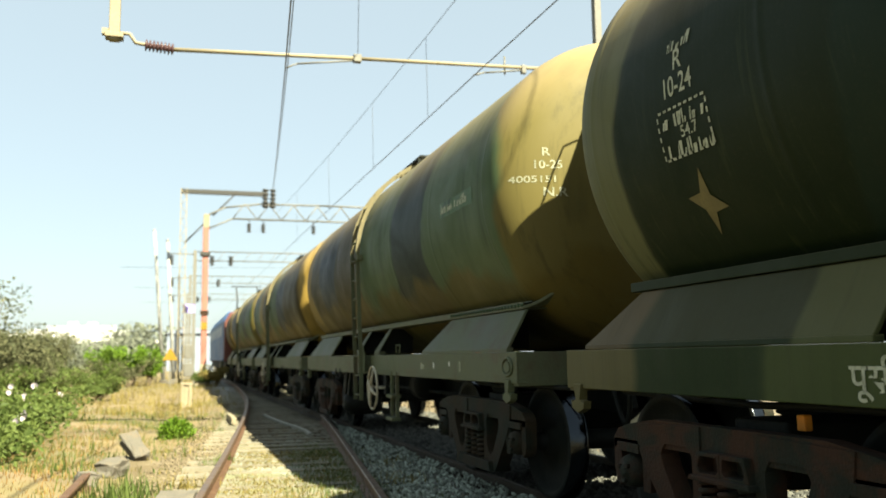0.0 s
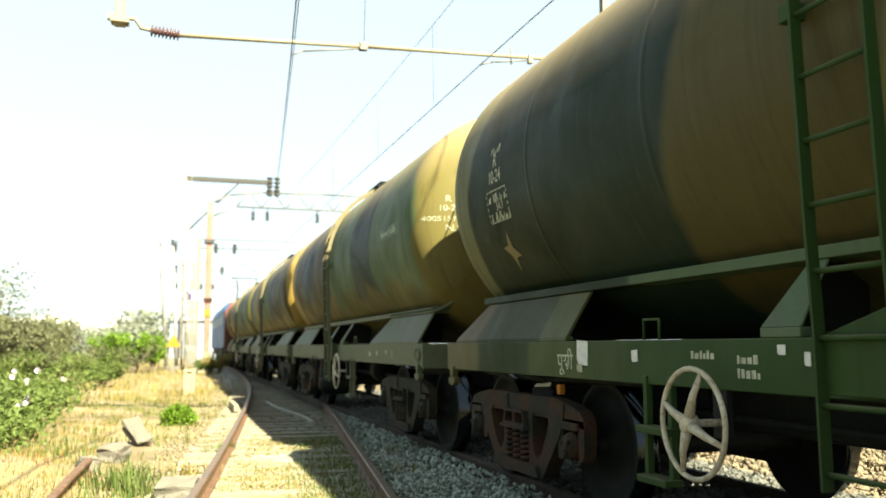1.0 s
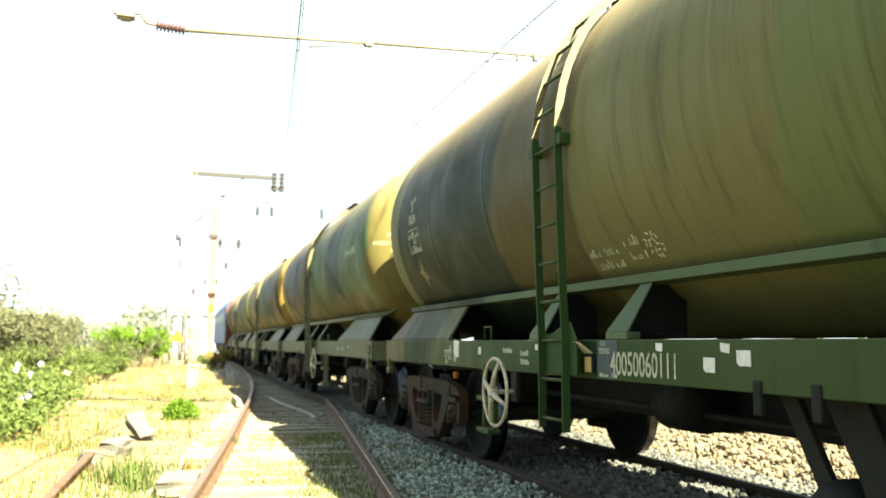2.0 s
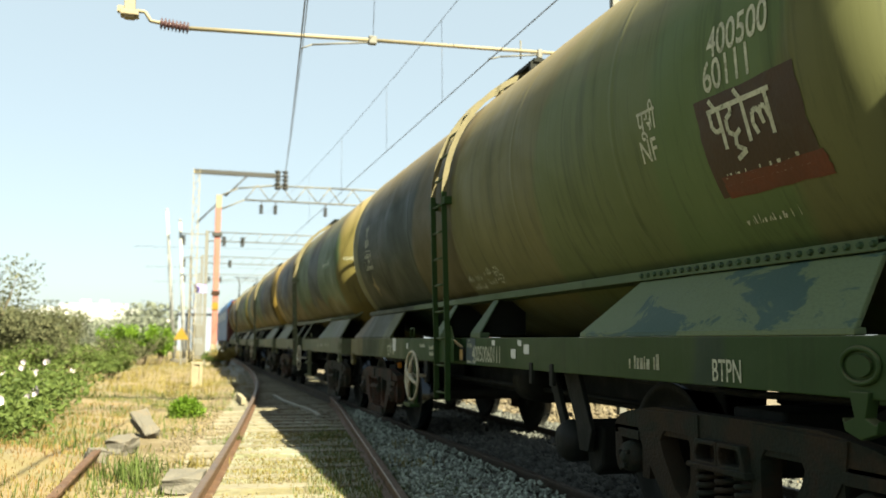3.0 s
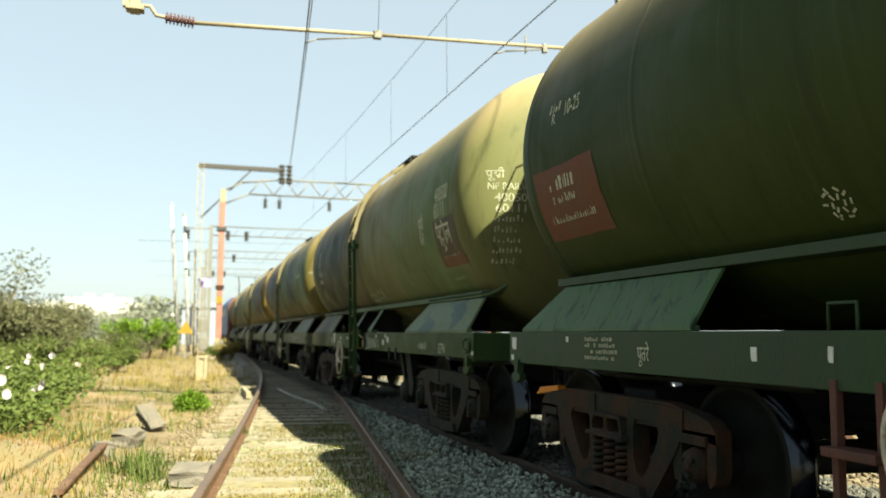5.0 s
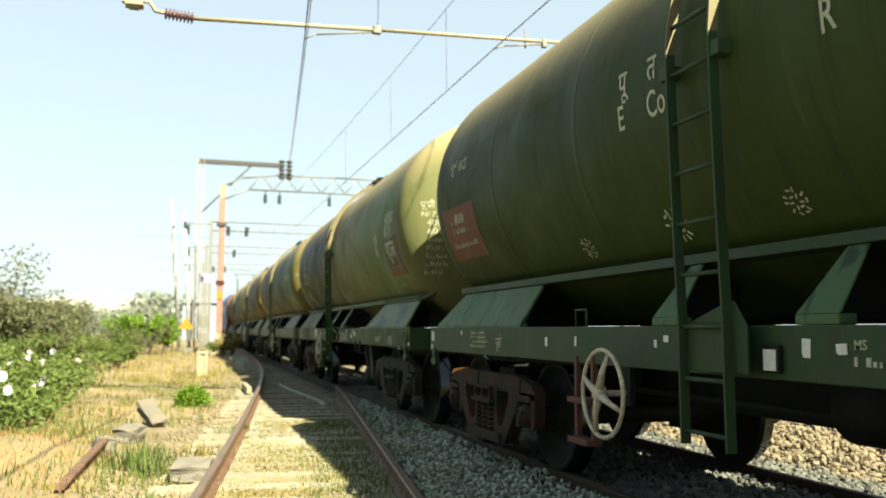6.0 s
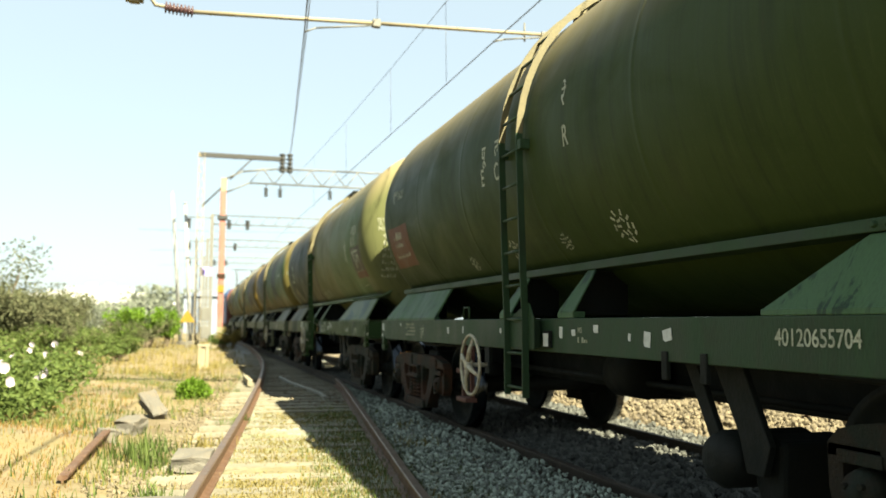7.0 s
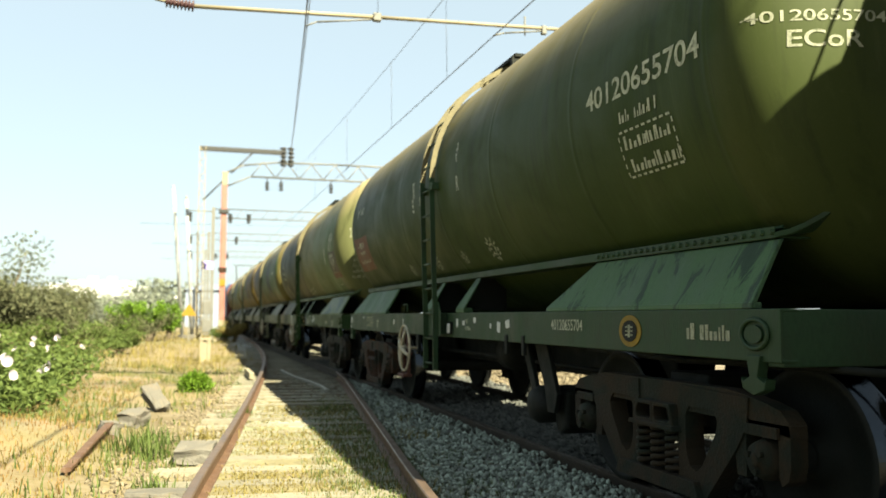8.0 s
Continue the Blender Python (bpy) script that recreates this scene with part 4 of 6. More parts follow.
    part("walkway", walkway, GREASY, wagon, "dark steel walkway on the tank's top", 0.004)
    # unseen plate and hose on the leading end, shaped to shadow the next head
    part("vent_box", Shape().slab([(-0.64, ZC + 0.70), (-0.10, ZC + 0.70), (0.08, ZC + 1.0), (0.20, ZC + 1.44), (0.20, ZC + 1.62), (-0.24, ZC + 1.60), (-0.56, ZC + 0.80)], "y", 5.36, 5.52), GREASY, wagon, "unseen dark plate on the tank's end, shaped to cast a shadow", 0.01)
    part("vent_hose", Shape().tube([(-0.66, 5.44, ZC + 0.76), (-0.58, 5.45, ZC + 1.00), (-0.48, 5.46, ZC + 1.30), (-0.38, 5.46, ZC + 1.52), (-0.26, 5.46, ZC + 1.56)], 0.008, 8), GREASY, wagon)
    part("deck_pipe", Shape().tube([(0.95, -2.9, 1.255), (0.95, -0.95, 1.255)], 0.045, 10), GREASY, wagon)
    # plates added to block the bright gaps over the bogies, and air pipes
    for e in (-1, 1):
        cy = -0.20 + e * 4.26
        for k, (x, y0, y1, z0, z1) in enumerate(((-0.32, -1.45, 0.42, 0.70, 0.90), (0.30, -0.62, 1.50, 0.66, 0.90), (0.86, -1.30, -0.34, 0.74, 0.96), (0.86, -0.22, 1.22, 0.70, 0.96))):
            filler = Shape().slab([(cy + y0, z0 + 0.05), (cy + y0 + 0.18, z0), (cy + y1 - 0.25, z0 + 0.02), (cy + y1, z0 + 0.09), (cy + y1 - 0.06, z1), (cy + y0 + 0.05, z1)], "x", x - 0.02, x + 0.02)
            part("brake_lever", filler, GREASY, wagon, "", 0.008)
        part("air_pipe", Shape().tube([(-0.95, cy - 1.7, 0.93), (-0.95, cy - 0.3, 0.92), (-0.88, cy + 0.2, 0.90), (-0.90, cy + 1.6, 0.93)], 0.02, 8), GREASY, wagon)
    # steps and handwheel
    hy = 1.12 * flip
    sy = hy + 0.55 * flip
    st = Shape()
    for yy in (sy - 0.10, sy + 0.16):
        st.box(SOLE - 0.012, SOLE + 0.03, yy - 0.02, yy + 0.02, 0.42, SZ0 + 0.05)
    part("step_hanger", st, step_paint or frame_paint, wagon, "", 0.004)
    for z in (0.72, 0.44):
        part("step_tread", Shape().box(SOLE - 0.07, SOLE + 0.05, sy - 0.13, sy + 0.18, z - 0.03, z + 0.012), step_paint or frame_paint, wagon, "", 0.006)
    wheel = Shape().tube(ring(hy, 0.80, 0.275, SOLE - 0.16), 0.0145, 10, True)
    for k in range(4):
        a = k * math.tau / 4 + 0.35
        c, s_ = math.cos(a), math.sin(a)
        pts = [(SOLE - 0.185, hy + 0.03 * c, 0.80 + 0.03 * s_), (SOLE - 0.185, hy + 0.15 * c, 0.80 + 0.15 * s_), (SOLE - 0.16, hy + 0.275 * c, 0.80 + 0.275 * s_)]
        wheel.tube(pts, [0.030, 0.019, 0.013], 8)
    wheel.turned([(SOLE - 0.215, 0.02), (SOLE - 0.21, 0.045), (SOLE - 0.15, 0.05), (SOLE - 0.14, 0.02)], "x", 16, (0, hy, 0.80))
    wheel.tube([(SOLE - 0.15, hy, 0.80), (SOLE + 0.04, hy, 0.80)], 0.020, 8)
    part("handwheel_bracket", Shape().box(SOLE + 0.005, SOLE + 0.04, hy - 0.06, hy + 0.06, 0.72, SZ0 + 0.03), GREASY, wagon)
    part("handwheel", wheel, handwheel or CREAM, wagon, "worn four-spoked brake handwheel")
    part("grab_handle", Shape().tube([(SOLE + 0.02, hy + 0.75 * flip, SZ1 - 0.01), (SOLE + 0.02, hy + 0.75 * flip, SZ1 + 0.12), (SOLE + 0.02, hy + 0.58 * flip, SZ1 + 0.12), (SOLE + 0.02, hy + 0.58 * flip, SZ1 - 0.01)], 0.010, 8), frame_paint, wagon)
    rot = []
    for e in (-1, 1):
        rot += build_bogie(wagon, -0.20 + e * 4.26, flip, RUSTY if e > 0 else GRIMY)
    return wagon, rot


PITCH = 12.42
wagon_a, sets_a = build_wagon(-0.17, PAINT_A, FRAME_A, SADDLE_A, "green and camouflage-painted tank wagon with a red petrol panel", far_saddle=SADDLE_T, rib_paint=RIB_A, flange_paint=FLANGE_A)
wagon_c, sets_c = build_wagon(-0.23 - PITCH, PAINT_C, FRAME_G, SADDLE_G, "olive-green tank wagon with a red panel, its paint darkened for shade", step_paint=STEPR)
wagon_z, sets_z = build_wagon(-0.17 + PITCH, PAINT_Z, FRAME_O, FRAME_O, "tank wagon in sage, slate and brown camouflage bands", -1)
wagon_y, sets_y = build_wagon(-0.17 + 2 * PITCH, PAINT_Y, FRAME_O, FRAME_O, "tank wagon in brown, blue and sand camouflage bands")
wagons = [(wagon_a, -0.17), (wagon_c, -0.23 - PITCH), (wagon_z, -0.17 + PITCH), (wagon_y, -0.17 + 2 * PITCH)]
wheelsets = sets_a + sets_c + sets_z + sets_y
for k, source in ((3, wagon_z), (4, wagon_y), (-2, wagon_z)):
    yy = (-0.17 if k > 0 else -0.30) + k * PITCH
    wagons.append((copy_thing(source, pose(TX, yy, 0)), yy))


# ---- overhead line ----
def bar(s, a, b, r, sides=6):
    return s.tube([a, b], r, sides)


def insulator(s, a, b, r, n=7):
    a, b = Vector(a), Vector(b)
    pts, rad = [], []
    for k in range(n):
        for t, q in ((0.1, 0.45), (0.3, 1.0), (0.6, 0.9), (0.8, 0.45)):
            pts.append(a + (b - a) * (k + t) / n)
            rad.append(r * q)
    return s.tube(pts, rad, 10)


def build_near_portal():
    y = 12.2
    p = empty("cantilever_portal", pose(0, 0, 0), "cream-painted overhead line portal with a long insulated registration arm", "portal")
    part("mast", Shape().box(6.50, 6.62, y - 0.06, y + 0.06, -0.4, 9.2), GALV, p, "galvanised steel mast", 0.01)
    part("beam", Shape().box(-1.15, 6.9, y - 0.12, y + 0.12, 9.2, 9.5), GALV, p)
    part("drop_post", Shape().box(-0.97, -0.83, y - 0.07, y + 0.07, 5.60, 9.2).box(-1.02, -0.78, y - 0.10, y + 0.10, 5.63, 5.70), MASTC, p, "cream drop post", 0.012)
    part("bracket", Shape().tube([(-0.84, y, 5.72), (-0.70, y, 5.72), (-0.62, y, 5.60), (-0.46, y, 5.58)], 0.028, 8).box(-1.06, -0.96, y - 0.05, y + 0.05, 5.68, 5.76), MASTC, p)
    part("insulator", insulator(Shape(), (-0.50, y, 5.58), (-0.10, y, 5.55), 0.085, 8), PORC, p, "brown ribbed porcelain insulator")
    part("arm_tube", bar(bar(Shape(), (-0.12, y, 5.55), (2.53, y, 5.665), 0.030, 10), (2.50, y, 5.663), (5.75, y, 5.78), 0.028, 10), MASTC, p, "cream tubular arm")
    part("clamp", Shape().box(2.46, 2.58, y - 0.05, y + 0.05, 5.60, 5.72), GALV, p, "", 0.01)
    part("steady_arm", bar(bar(Shape(), (2.50, y, 5.63), (1.62, y, 5.50), 0.014), (1.62, y, 5.50), (1.45, y, 5.42), 0.012), GALV, p)
    part("steady_arm", bar(bar(Shape(), (5.22, y, 5.72), (4.55, y, 5.62), 0.014), (4.55, y, 5.62), (4.37, y, 5.56), 0.014), GALV, p)
    part("clamp", Shape().box(5.18, 5.26, y - 0.04, y + 0.04, 5.66, 5.80), GALV, p, "", 0.01)
    part("pin", bar(Shape(), (4.90, y, 5.62), (4.90, y, 5.92), 0.015), GALV, p)


def wire(label, pts, r):
    tagged(part("overhead_wire", Shape().tube(pts, r, 6), COPPER), label, "wire", "overhead wires")


def sagging(a, b, sag, n=16):
    a, b = Vector(a), Vector(b)
    return [a + (b - a) * (k / n) - Vector((0, 0, sag * 4 * (k / n) * (1 - k / n))) for k in range(n + 1)]


def build_wires():
    wire("dark contact wire hanging over the train", [(4.55, -14, 5.6), (4.50, 5, 5.57), (4.38, 12.2, 5.56), (4.22, 24, 5.52), (4.0, 50, 5.5), (3.96, 120, 5.5), (3.96, 240, 5.5)], 0.0085)
    wire("thin messenger wire above the train's contact wire", sagging((4.3, -30, 8.4), (4.25, 50, 8.5), 1.45, 30), 0.006)
    wire("dark doubled wire anchored at the far gantry", [(-1.0, -14, 5.35), (0.77, 5, 5.38), (1.45, 12.2, 5.42)] + sagging((1.45, 12.2, 5.42), (5.2, 49.8, 10.75), 0.25)[1:], 0.010)
    wire("dark doubled wire anchored at the far gantry", [(-0.96, -14, 5.50), (0.81, 5, 5.51), (1.49, 12.2, 5.52)] + sagging((1.49, 12.2, 5.52), (5.24, 49.8, 10.85), 0.25)[1:], 0.007)
    wire("faint tie wire running back over the arm", [(2.53, 12.2, 5.70), (2.2, 10.5, 6.4), (1.2, 2.0, 9.0)], 0.004)
    for y in (14.5, 19.0, 25.0, 32.0):
        t = (y + 30) / 80
        wire("thin dropper between the two wires", [(4.3, y, 5.54), (4.28, y, 8.45 - 1.45 * 4 * t * (1 - t))], 0.004)
    for k, y in enumerate((68, 88, 112)):
        wire("thin distant cross-track wire", [(-4, y, 8.2 + 0.1 * k), (14, y, 8.4 + 0.1 * k)], 0.012)


def build_gantry():
    y = 50.0
    g = empty("overhead_gantry", pose(0, 0, 0), "red and cream steel mast carrying a trussed gantry over the tracks", "gantry")
    m = part("mast", Shape().box(1.38, 1.70, y - 0.15, y + 0.15, 0.95, 8.7), MASTP, g, "faded red painted mast", 0.03)
    part("mast_foot", Shape().box(1.36, 1.72, y - 0.17, y + 0.17, -0.25, 0.95).box(1.1, 2.0, y - 0.4, y + 0.4, -0.35, -0.10), MASTC, g, "cream painted mast foot on a block", 0.03)
    part("mast_head", Shape().box(1.40, 1.72, y - 0.15, y + 0.15, 8.7, 9.45), MASTC, g, "", 0.02)
    part("collar", Shape().box(1.26, 1.80, y - 0.25, y + 0.25, 7.05, 7.28), DARKGALV, g, "", 0.02)
    part("plate", Shape().box(1.36, 1.70, y - 0.20, y - 0.16, 2.9, 3.3), YELLOW, g, "small yellow warning plate")
    part("plate", Shape().box(1.30, 1.76, y - 0.20, y - 0.16, 3.7, 3.95), RUSTY, g)
    t = Shape()
    top = [(1.6, 9.4), (2.6, 9.9), (4.5, 10.15), (8, 10.2), (12, 10.2), (16, 10.2), (18, 10.1)]
    for (a, b), (c, d) in zip(top, top[1:]):
        bar(t, (a, y, b), (c, y, d), 0.055)
    bar(t, (1.6, y, 8.6), (3.0, y, 9.25), 0.05)
    bar(t, (3.0, y, 9.25), (18, y, 9.25), 0.055)
    x = 3.0
    while x < 17:
        bar(t, (x, y, 9.25), (x + 0.7, y, 10.15), 0.035)
        bar(t, (x + 0.7, y, 10.15), (x + 1.4, y, 9.25), 0.035)
        x += 1.4
    part("truss", t, GALV, g, "galvanised lattice truss")
    part("far_mast", Shape().box(17.6, 17.95, y - 0.15, y + 0.15, -0.3, 10.2), MASTP, g)
    for x in (3.94, 4.75, 7.67):
        part("drop_insulator", insulator(bar(Shape(), (x, y, 9.25), (x, y, 9.0), 0.03), (x, y, 9.0), (x, y, 8.45), 0.14, 4), DARKGALV, g)
    # the grey lattice mast with its anchor beam
    a = empty("anchor_mast", pose(0, 0, 0), "pale lattice mast with a dark anchor beam and strain insulators", "mast")
    s = Shape()
    for dx in (-0.16, 0.16):
        for dy in (-0.16, 0.16):
            s.box(0.3 + dx - 0.02, 0.3 + dx + 0.02, y + dy - 0.02, y + dy + 0.02, -0.3, 10.9)
    z = 0.0
    while z < 10.4:
        bar(s, (0.14, y - 0.16, z), (0.46, y - 0.16, z + 0.45), 0.018)
        bar(s, (0.46, y - 0.16, z + 0.45), (0.14, y - 0.16, z + 0.9), 0.018)
        z += 0.9
    part("lattice", s, MASTC, a)
    part("beam", Shape().box(0.15, 5.0, y - 0.1, y + 0.1, 10.62, 10.88), DARKGALV, a, "dark riveted beam", 0.02)
    part("brace", bar(bar(Shape(), (1.9, y, 9.4), (3.1, y, 10.65), 0.05), (0.4, y, 7.8), (1.7, y, 9.2), 0.05), DARKGALV, a)
    for x in (4.85, 5.28):
        part("strain_insulator", insulator(Shape(), (x, y, 11.1), (x, y, 9.9), 0.20, 5), DARKGALV, a, "dark strain insulator")
    for k, yy in enumerate((68.0, 88.0, 112.0)):
        p = empty("distant_portal", pose(0, 0, 0), "hazy distant overhead line portal", "portal", "distant portals")
        part("mast", Shape().box(1.2, 1.45, yy - 0.12, yy + 0.12, -0.4, 9.6), GALV, p)
        part("far_mast", Shape().box(17.2, 17.45, yy - 0.12, yy + 0.12, -0.4, 9.6), GALV, p)
        b = Shape()
        bar(bar(b, (1.3, yy, 9.5), (17.3, yy, 9.5), 0.05), (1.3, yy, 8.8), (17.3, yy, 8.8), 0.05)
        for x in range(2, 17):
            bar(b, (x, yy, 8.8), (x + 0.5, yy, 9.5), 0.025)
        part("beam", b, GALV, p)
        part("side_arm", bar(Shape(), (-0.6, yy, 9.3), (1.3, yy, 9.3), 0.05), GALV, p)
        for x in (-0.4, 2.6, 4.0):
            part("insulator", insulator(Shape(), (x, yy, 9.2), (x, yy, 8.4), 0.20, 4), DARKGALV, p)


def build_posts():
    for x, lean, top in ((-0.57, -0.75, 8.9), (0.0, -0.55, 8.3)):
        p = empty("signal_post", pose(x, 53.2, 0), "tall slender white signal post, leaning a little", "post", "white signal posts")
        part("tube", Shape().tube([(0, 0, -0.4), (lean, 0, top)], [0.11, 0.075], 12), POSTW, p)
        part("cap", Shape().tube([(lean, 0, top), (lean, 0, top + 0.12)], [0.10, 0.03], 10), POSTW, p)
        part("base", Shape().box(-0.25, 0.25, -0.25, 0.25, -0.4, 0.1), CONC, p, "", 0.02)
    p = empty("lamp_post", pose(0.25, 54.5, 0), "thin dark post with a small round lamp", "post")
    part("pole", Shape().tube([(0, 0, -0.4), (-0.1, 0, 6.4)], 0.06, 8), DARKGALV, p)
    part("head", Shape().turned([(-0.1, 0.02), (-0.08, 0.13), (0.08, 0.13), (0.1, 0.02)], "y", 14, (-1.3, 0, 2.3)), POSTW, p, "round white disc")
    part("disc_arm", bar(Shape(), (-1.3, 0, 2.3), (-1.3, 0, -0.3), 0.03), DARKGALV, p)
    r = empty("relay_frame", pose(0.75, 53.0, 0), "pale steel frame and equipment case beside the track", "equipment case")
    for x in (-0.35, 0.35):
        part("upright", Shape().box(x - 0.045, x + 0.045, -0.05, 0.05, -0.3, 2.7), GALV, r)
    for z in (0.1, 1.1, 2.2, 2.6):
        part("rail_bar", Shape().box(-0.30, 0.30, -0.04, 0.04, z, z + 0.07), GALV, r)
    part("case", Shape().box(-0.29, 0.29, -0.05, 0.25, 0.25, 1.0), GALV, r, "", 0.02)
    part("case", Shape().box(-0.29, 0.29, -0.05, 0.25, 1.3, 2.1), GALV, r, "", 0.02)
    part("flag", Shape().box(-0.35, 0.35, -0.02, 0.02, 4.0, 4.5).box(-0.36, -0.32, -0.02, 0.02, 2.6, 4.5), surface("purple_sign_paint", (0.25, 0.22, 0.5), 0.6), r, "small purple sign")
    w = empty("warning_sign", pose(-0.20, 44.0, 0.15), "yellow triangular warning sign on a thin post", "sign")
    part("post", Shape().box(-0.03, 0.03, 0, 0.05, -0.3, 1.3), GALV, w)
    part("board", Shape().slab([(-0.36, 1.05), (0.36, 1.05), (0.05, 1.62), (-0.05, 1.62)], "y", -0.03, -0.005), YELLOW, w, "yellow triangle board", 0.005)
    b = empty("marker_block", pose(0.36, 26.9, 0), "short cream-painted concrete marker block", "marker block")
    s = Shape().box(-0.16, -0.07, -0.09, 0.09, -0.3, 0.46).box(0.07, 0.16, -0.09, 0.09, -0.3, 0.46).box(-0.07, 0.07, -0.05, 0.09, -0.3, 0.46).box(-0.18, 0.18, -0.10, 0.10, 0.46, 0.54)
    part("block", s, MASTC, b, "", 0.01)


def build_debris():
    rnd = random.Random(11)

    def rough_block(name, m, sx, sy, sz, label, mat, seed):
        bm = bmesh.new()
        bmesh.ops.create_cube(bm, size=1.0)
        bmesh.ops.subdivide_edges(bm, edges=bm.edges[:], cuts=3, use_grid_fill=True)
        for v in bm.verts:
            n = noise.noise_vector(v.co * 2.2 + Vector((seed, 0, 0)))
            v.co = Vector((v.co.x * sx, v.co.y * sy, v.co.z * sz)) + n * 0.24 * min(sx, sy, sz)
        me = bpy.data.meshes.new(name)
        bm.to_mesh(me)
        bm.free()
        me.materials.append(mat)
        ob = new(name, me)
        ob.matrix_basis = m
        b = ob.modifiers.new("worn_edge", "BEVEL")
        b.width, b.segments, b.limit_method = 0.012, 2, "ANGLE"
        return tagged(ob, label, "concrete block", "concrete debris")
    rough_block("concrete_block", pose(-0.66, 11.0, -0.05, 4, 6, -22), 0.22, 0.42, 0.18, "broken grey concrete block lying in dry grass", CONC, 1.0)
    rough_block("concrete_block", pose(-0.50, 12.8, 0.02, 34, -10, 24), 0.22, 0.50, 0.14, "tilted slab of broken concrete leaning on rubble", CONC, 4.0)
    rough_block("concrete_block", pose(-0.86, 9.95, -0.04, 0, 10, 15), 0.20, 0.24, 0.15, "pale concrete lump at the end of an old rail", CONC, 9.0)
    rough_block("sleeper_stub", pose(0.04, 8.45, -0.09, 2, 0, -6), 0.34, 0.55, 0.12, "pale concrete sleeper end lying beside the rail", CONC, 12.0)
    rough_block("sleeper_stub", pose(-0.24, 6.55, -0.13, -2, 2, -8), 0.42, 0.24, 0.10, "thin pale concrete slab beside the rail", CONC, 15.0)
    s = Shape()
    n = len(RAIL)
    line = [(-0.85, 9.9, -0.02), (-0.90, 8.8, -0.04), (-0.97, 7.5, -0.10)]
    s.add([(x + u * 1.1, y, z + 0.06 + w) for x, y, z in line for u, w in RAIL], [(i * n + k, i * n + (k + 1) % n, (i + 1) * n + (k + 1) % n, (i + 1) * n + k) for i in range(2) for k in range(n)] + [tuple(range(n)), tuple(range(2 * n, 3 * n))])
    tagged(part("scrap_rail", s, RAILS), "rusty length of old rail lying in dry grass", "rail")
    f = empty("fishplate_block", pose(1.22, 19.6, 0), "cream-painted switch block between rail and sleepers", "switch block")
    part("block", Shape().box(-0.05, 0.05, -0.9, 0.9, -0.16, -0.02), MASTC, f, "", 0.01)


# ---- stones, grass and weeds ----
ICO = [(0, 0, 1), (0.894, 0, 0.447), (0.276, 0.851, 0.447), (-0.724, 0.526, 0.447), (-0.724, -0.526, 0.447), (0.276, -0.851, 0.447),
       (0.724, 0.526, -0.447), (-0.276, 0.851, -0.447), (-0.894, 0, -0.447), (-0.276, -0.851, -0.447), (0.724, -0.526, -0.447), (0, 0, -1)]
ICOF = [(0, 1, 2), (0, 2, 3), (0, 3, 4), (0, 4, 5), (0, 5, 1), (1, 6, 2), (2, 7, 3), (3, 8, 4), (4, 9, 5), (5, 10, 1),
        (6, 7, 2), (7, 8, 3), (8, 9, 4), (9, 10, 5), (10, 6, 1), (11, 7, 6), (11, 8, 7), (11, 9, 8), (11, 10, 9), (11, 6, 10)]


def raw_mesh(name, verts, faces, material):
    me = bpy.data.meshes.new(name)
    me.from_pydata(verts.tolist() if hasattr(verts, "tolist") else verts, [], faces.tolist() if hasattr(faces, "tolist") else faces)
    me.materials.append(material)
    return me


def scatter_stones(name, places, size, material, label, seed):
    rng = np.random.default_rng(seed)
    n = len(places)
    base = np.array(ICO)
    sc = rng.uniform(0.55, 1.25, (n, 1, 3)) * size * rng.uniform(0.6, 1.3, (n, 1, 1))
    v = base[None] * sc * rng.uniform(0.7, 1.2, (n, 12, 1))
    ang = rng.uniform(0, math.tau, n)
    tilt = rng.uniform(-0.7, 0.7, n)
    y, z = v[:, :, 1] * np.cos(tilt)[:, None] - v[:, :, 2] * np.sin(tilt)[:, None], v[:, :, 1] * np.sin(tilt)[:, None] + v[:, :, 2] * np.cos(tilt)[:, None]
    x = v[:, :, 0]
    vx, vy = x * np.cos(ang)[:, None] - y * np.sin(ang)[:, None], x * np.sin(ang)[:, None] + y * np.cos(ang)[:, None]
    pts = np.stack([vx, vy, z], 2) + np.array(places)[:, None, :]
    faces = np.array(ICOF)[None] + (np.arange(n) * 12)[:, None, None]
    tagged(new(name, raw_mesh(name, pts.reshape(-1, 3), faces.reshape(-1, 3), material)), label, "ballast", kind="stuff")


def island_tint(material, lo, hi):
    """Stone by stone (or leaf by leaf) brightness, from a dark to a light colour."""
    nt = material.node_tree
    geo = nt.nodes.new("ShaderNodeNewGeometry")
    b = nt.nodes["Principled BSDF"]
    old = b.inputs["Base Color"].links[0].from_socket
    c = mix(nt, old, mix(nt, lo, hi, geo.outputs["Random Per Island"]), 0.7)
    nt.links.new(c, b.inputs["Base Color"])
    for n in nt.nodes:
        if n.type == "BSDF_TRANSLUCENT":
            nt.links.new(c, n.inputs[0])


island_tint(STONE, (0.028, 0.036, 0.031), (0.31, 0.37, 0.31))
island_tint(STONE_SHADE, (0.02, 0.022, 0.02), (0.09, 0.095, 0.085))
island_tint(STONE_L, (0.0252, 0.0216, 0.0144), (0.0972, 0.081, 0.054))
island_tint(DRY, (0.0834, 0.0668, 0.0202), (0.197, 0.164, 0.0524))
island_tint(ORANGEG, (0.11, 0.0616, 0.0194), (0.214, 0.136, 0.0486))
island_tint(GRASSG, (0.0363, 0.0582, 0.013), (0.0909, 0.12, 0.0306))
island_tint(LEAFB, (0.0491, 0.105, 0.00913), (0.119, 0.204, 0.0175))
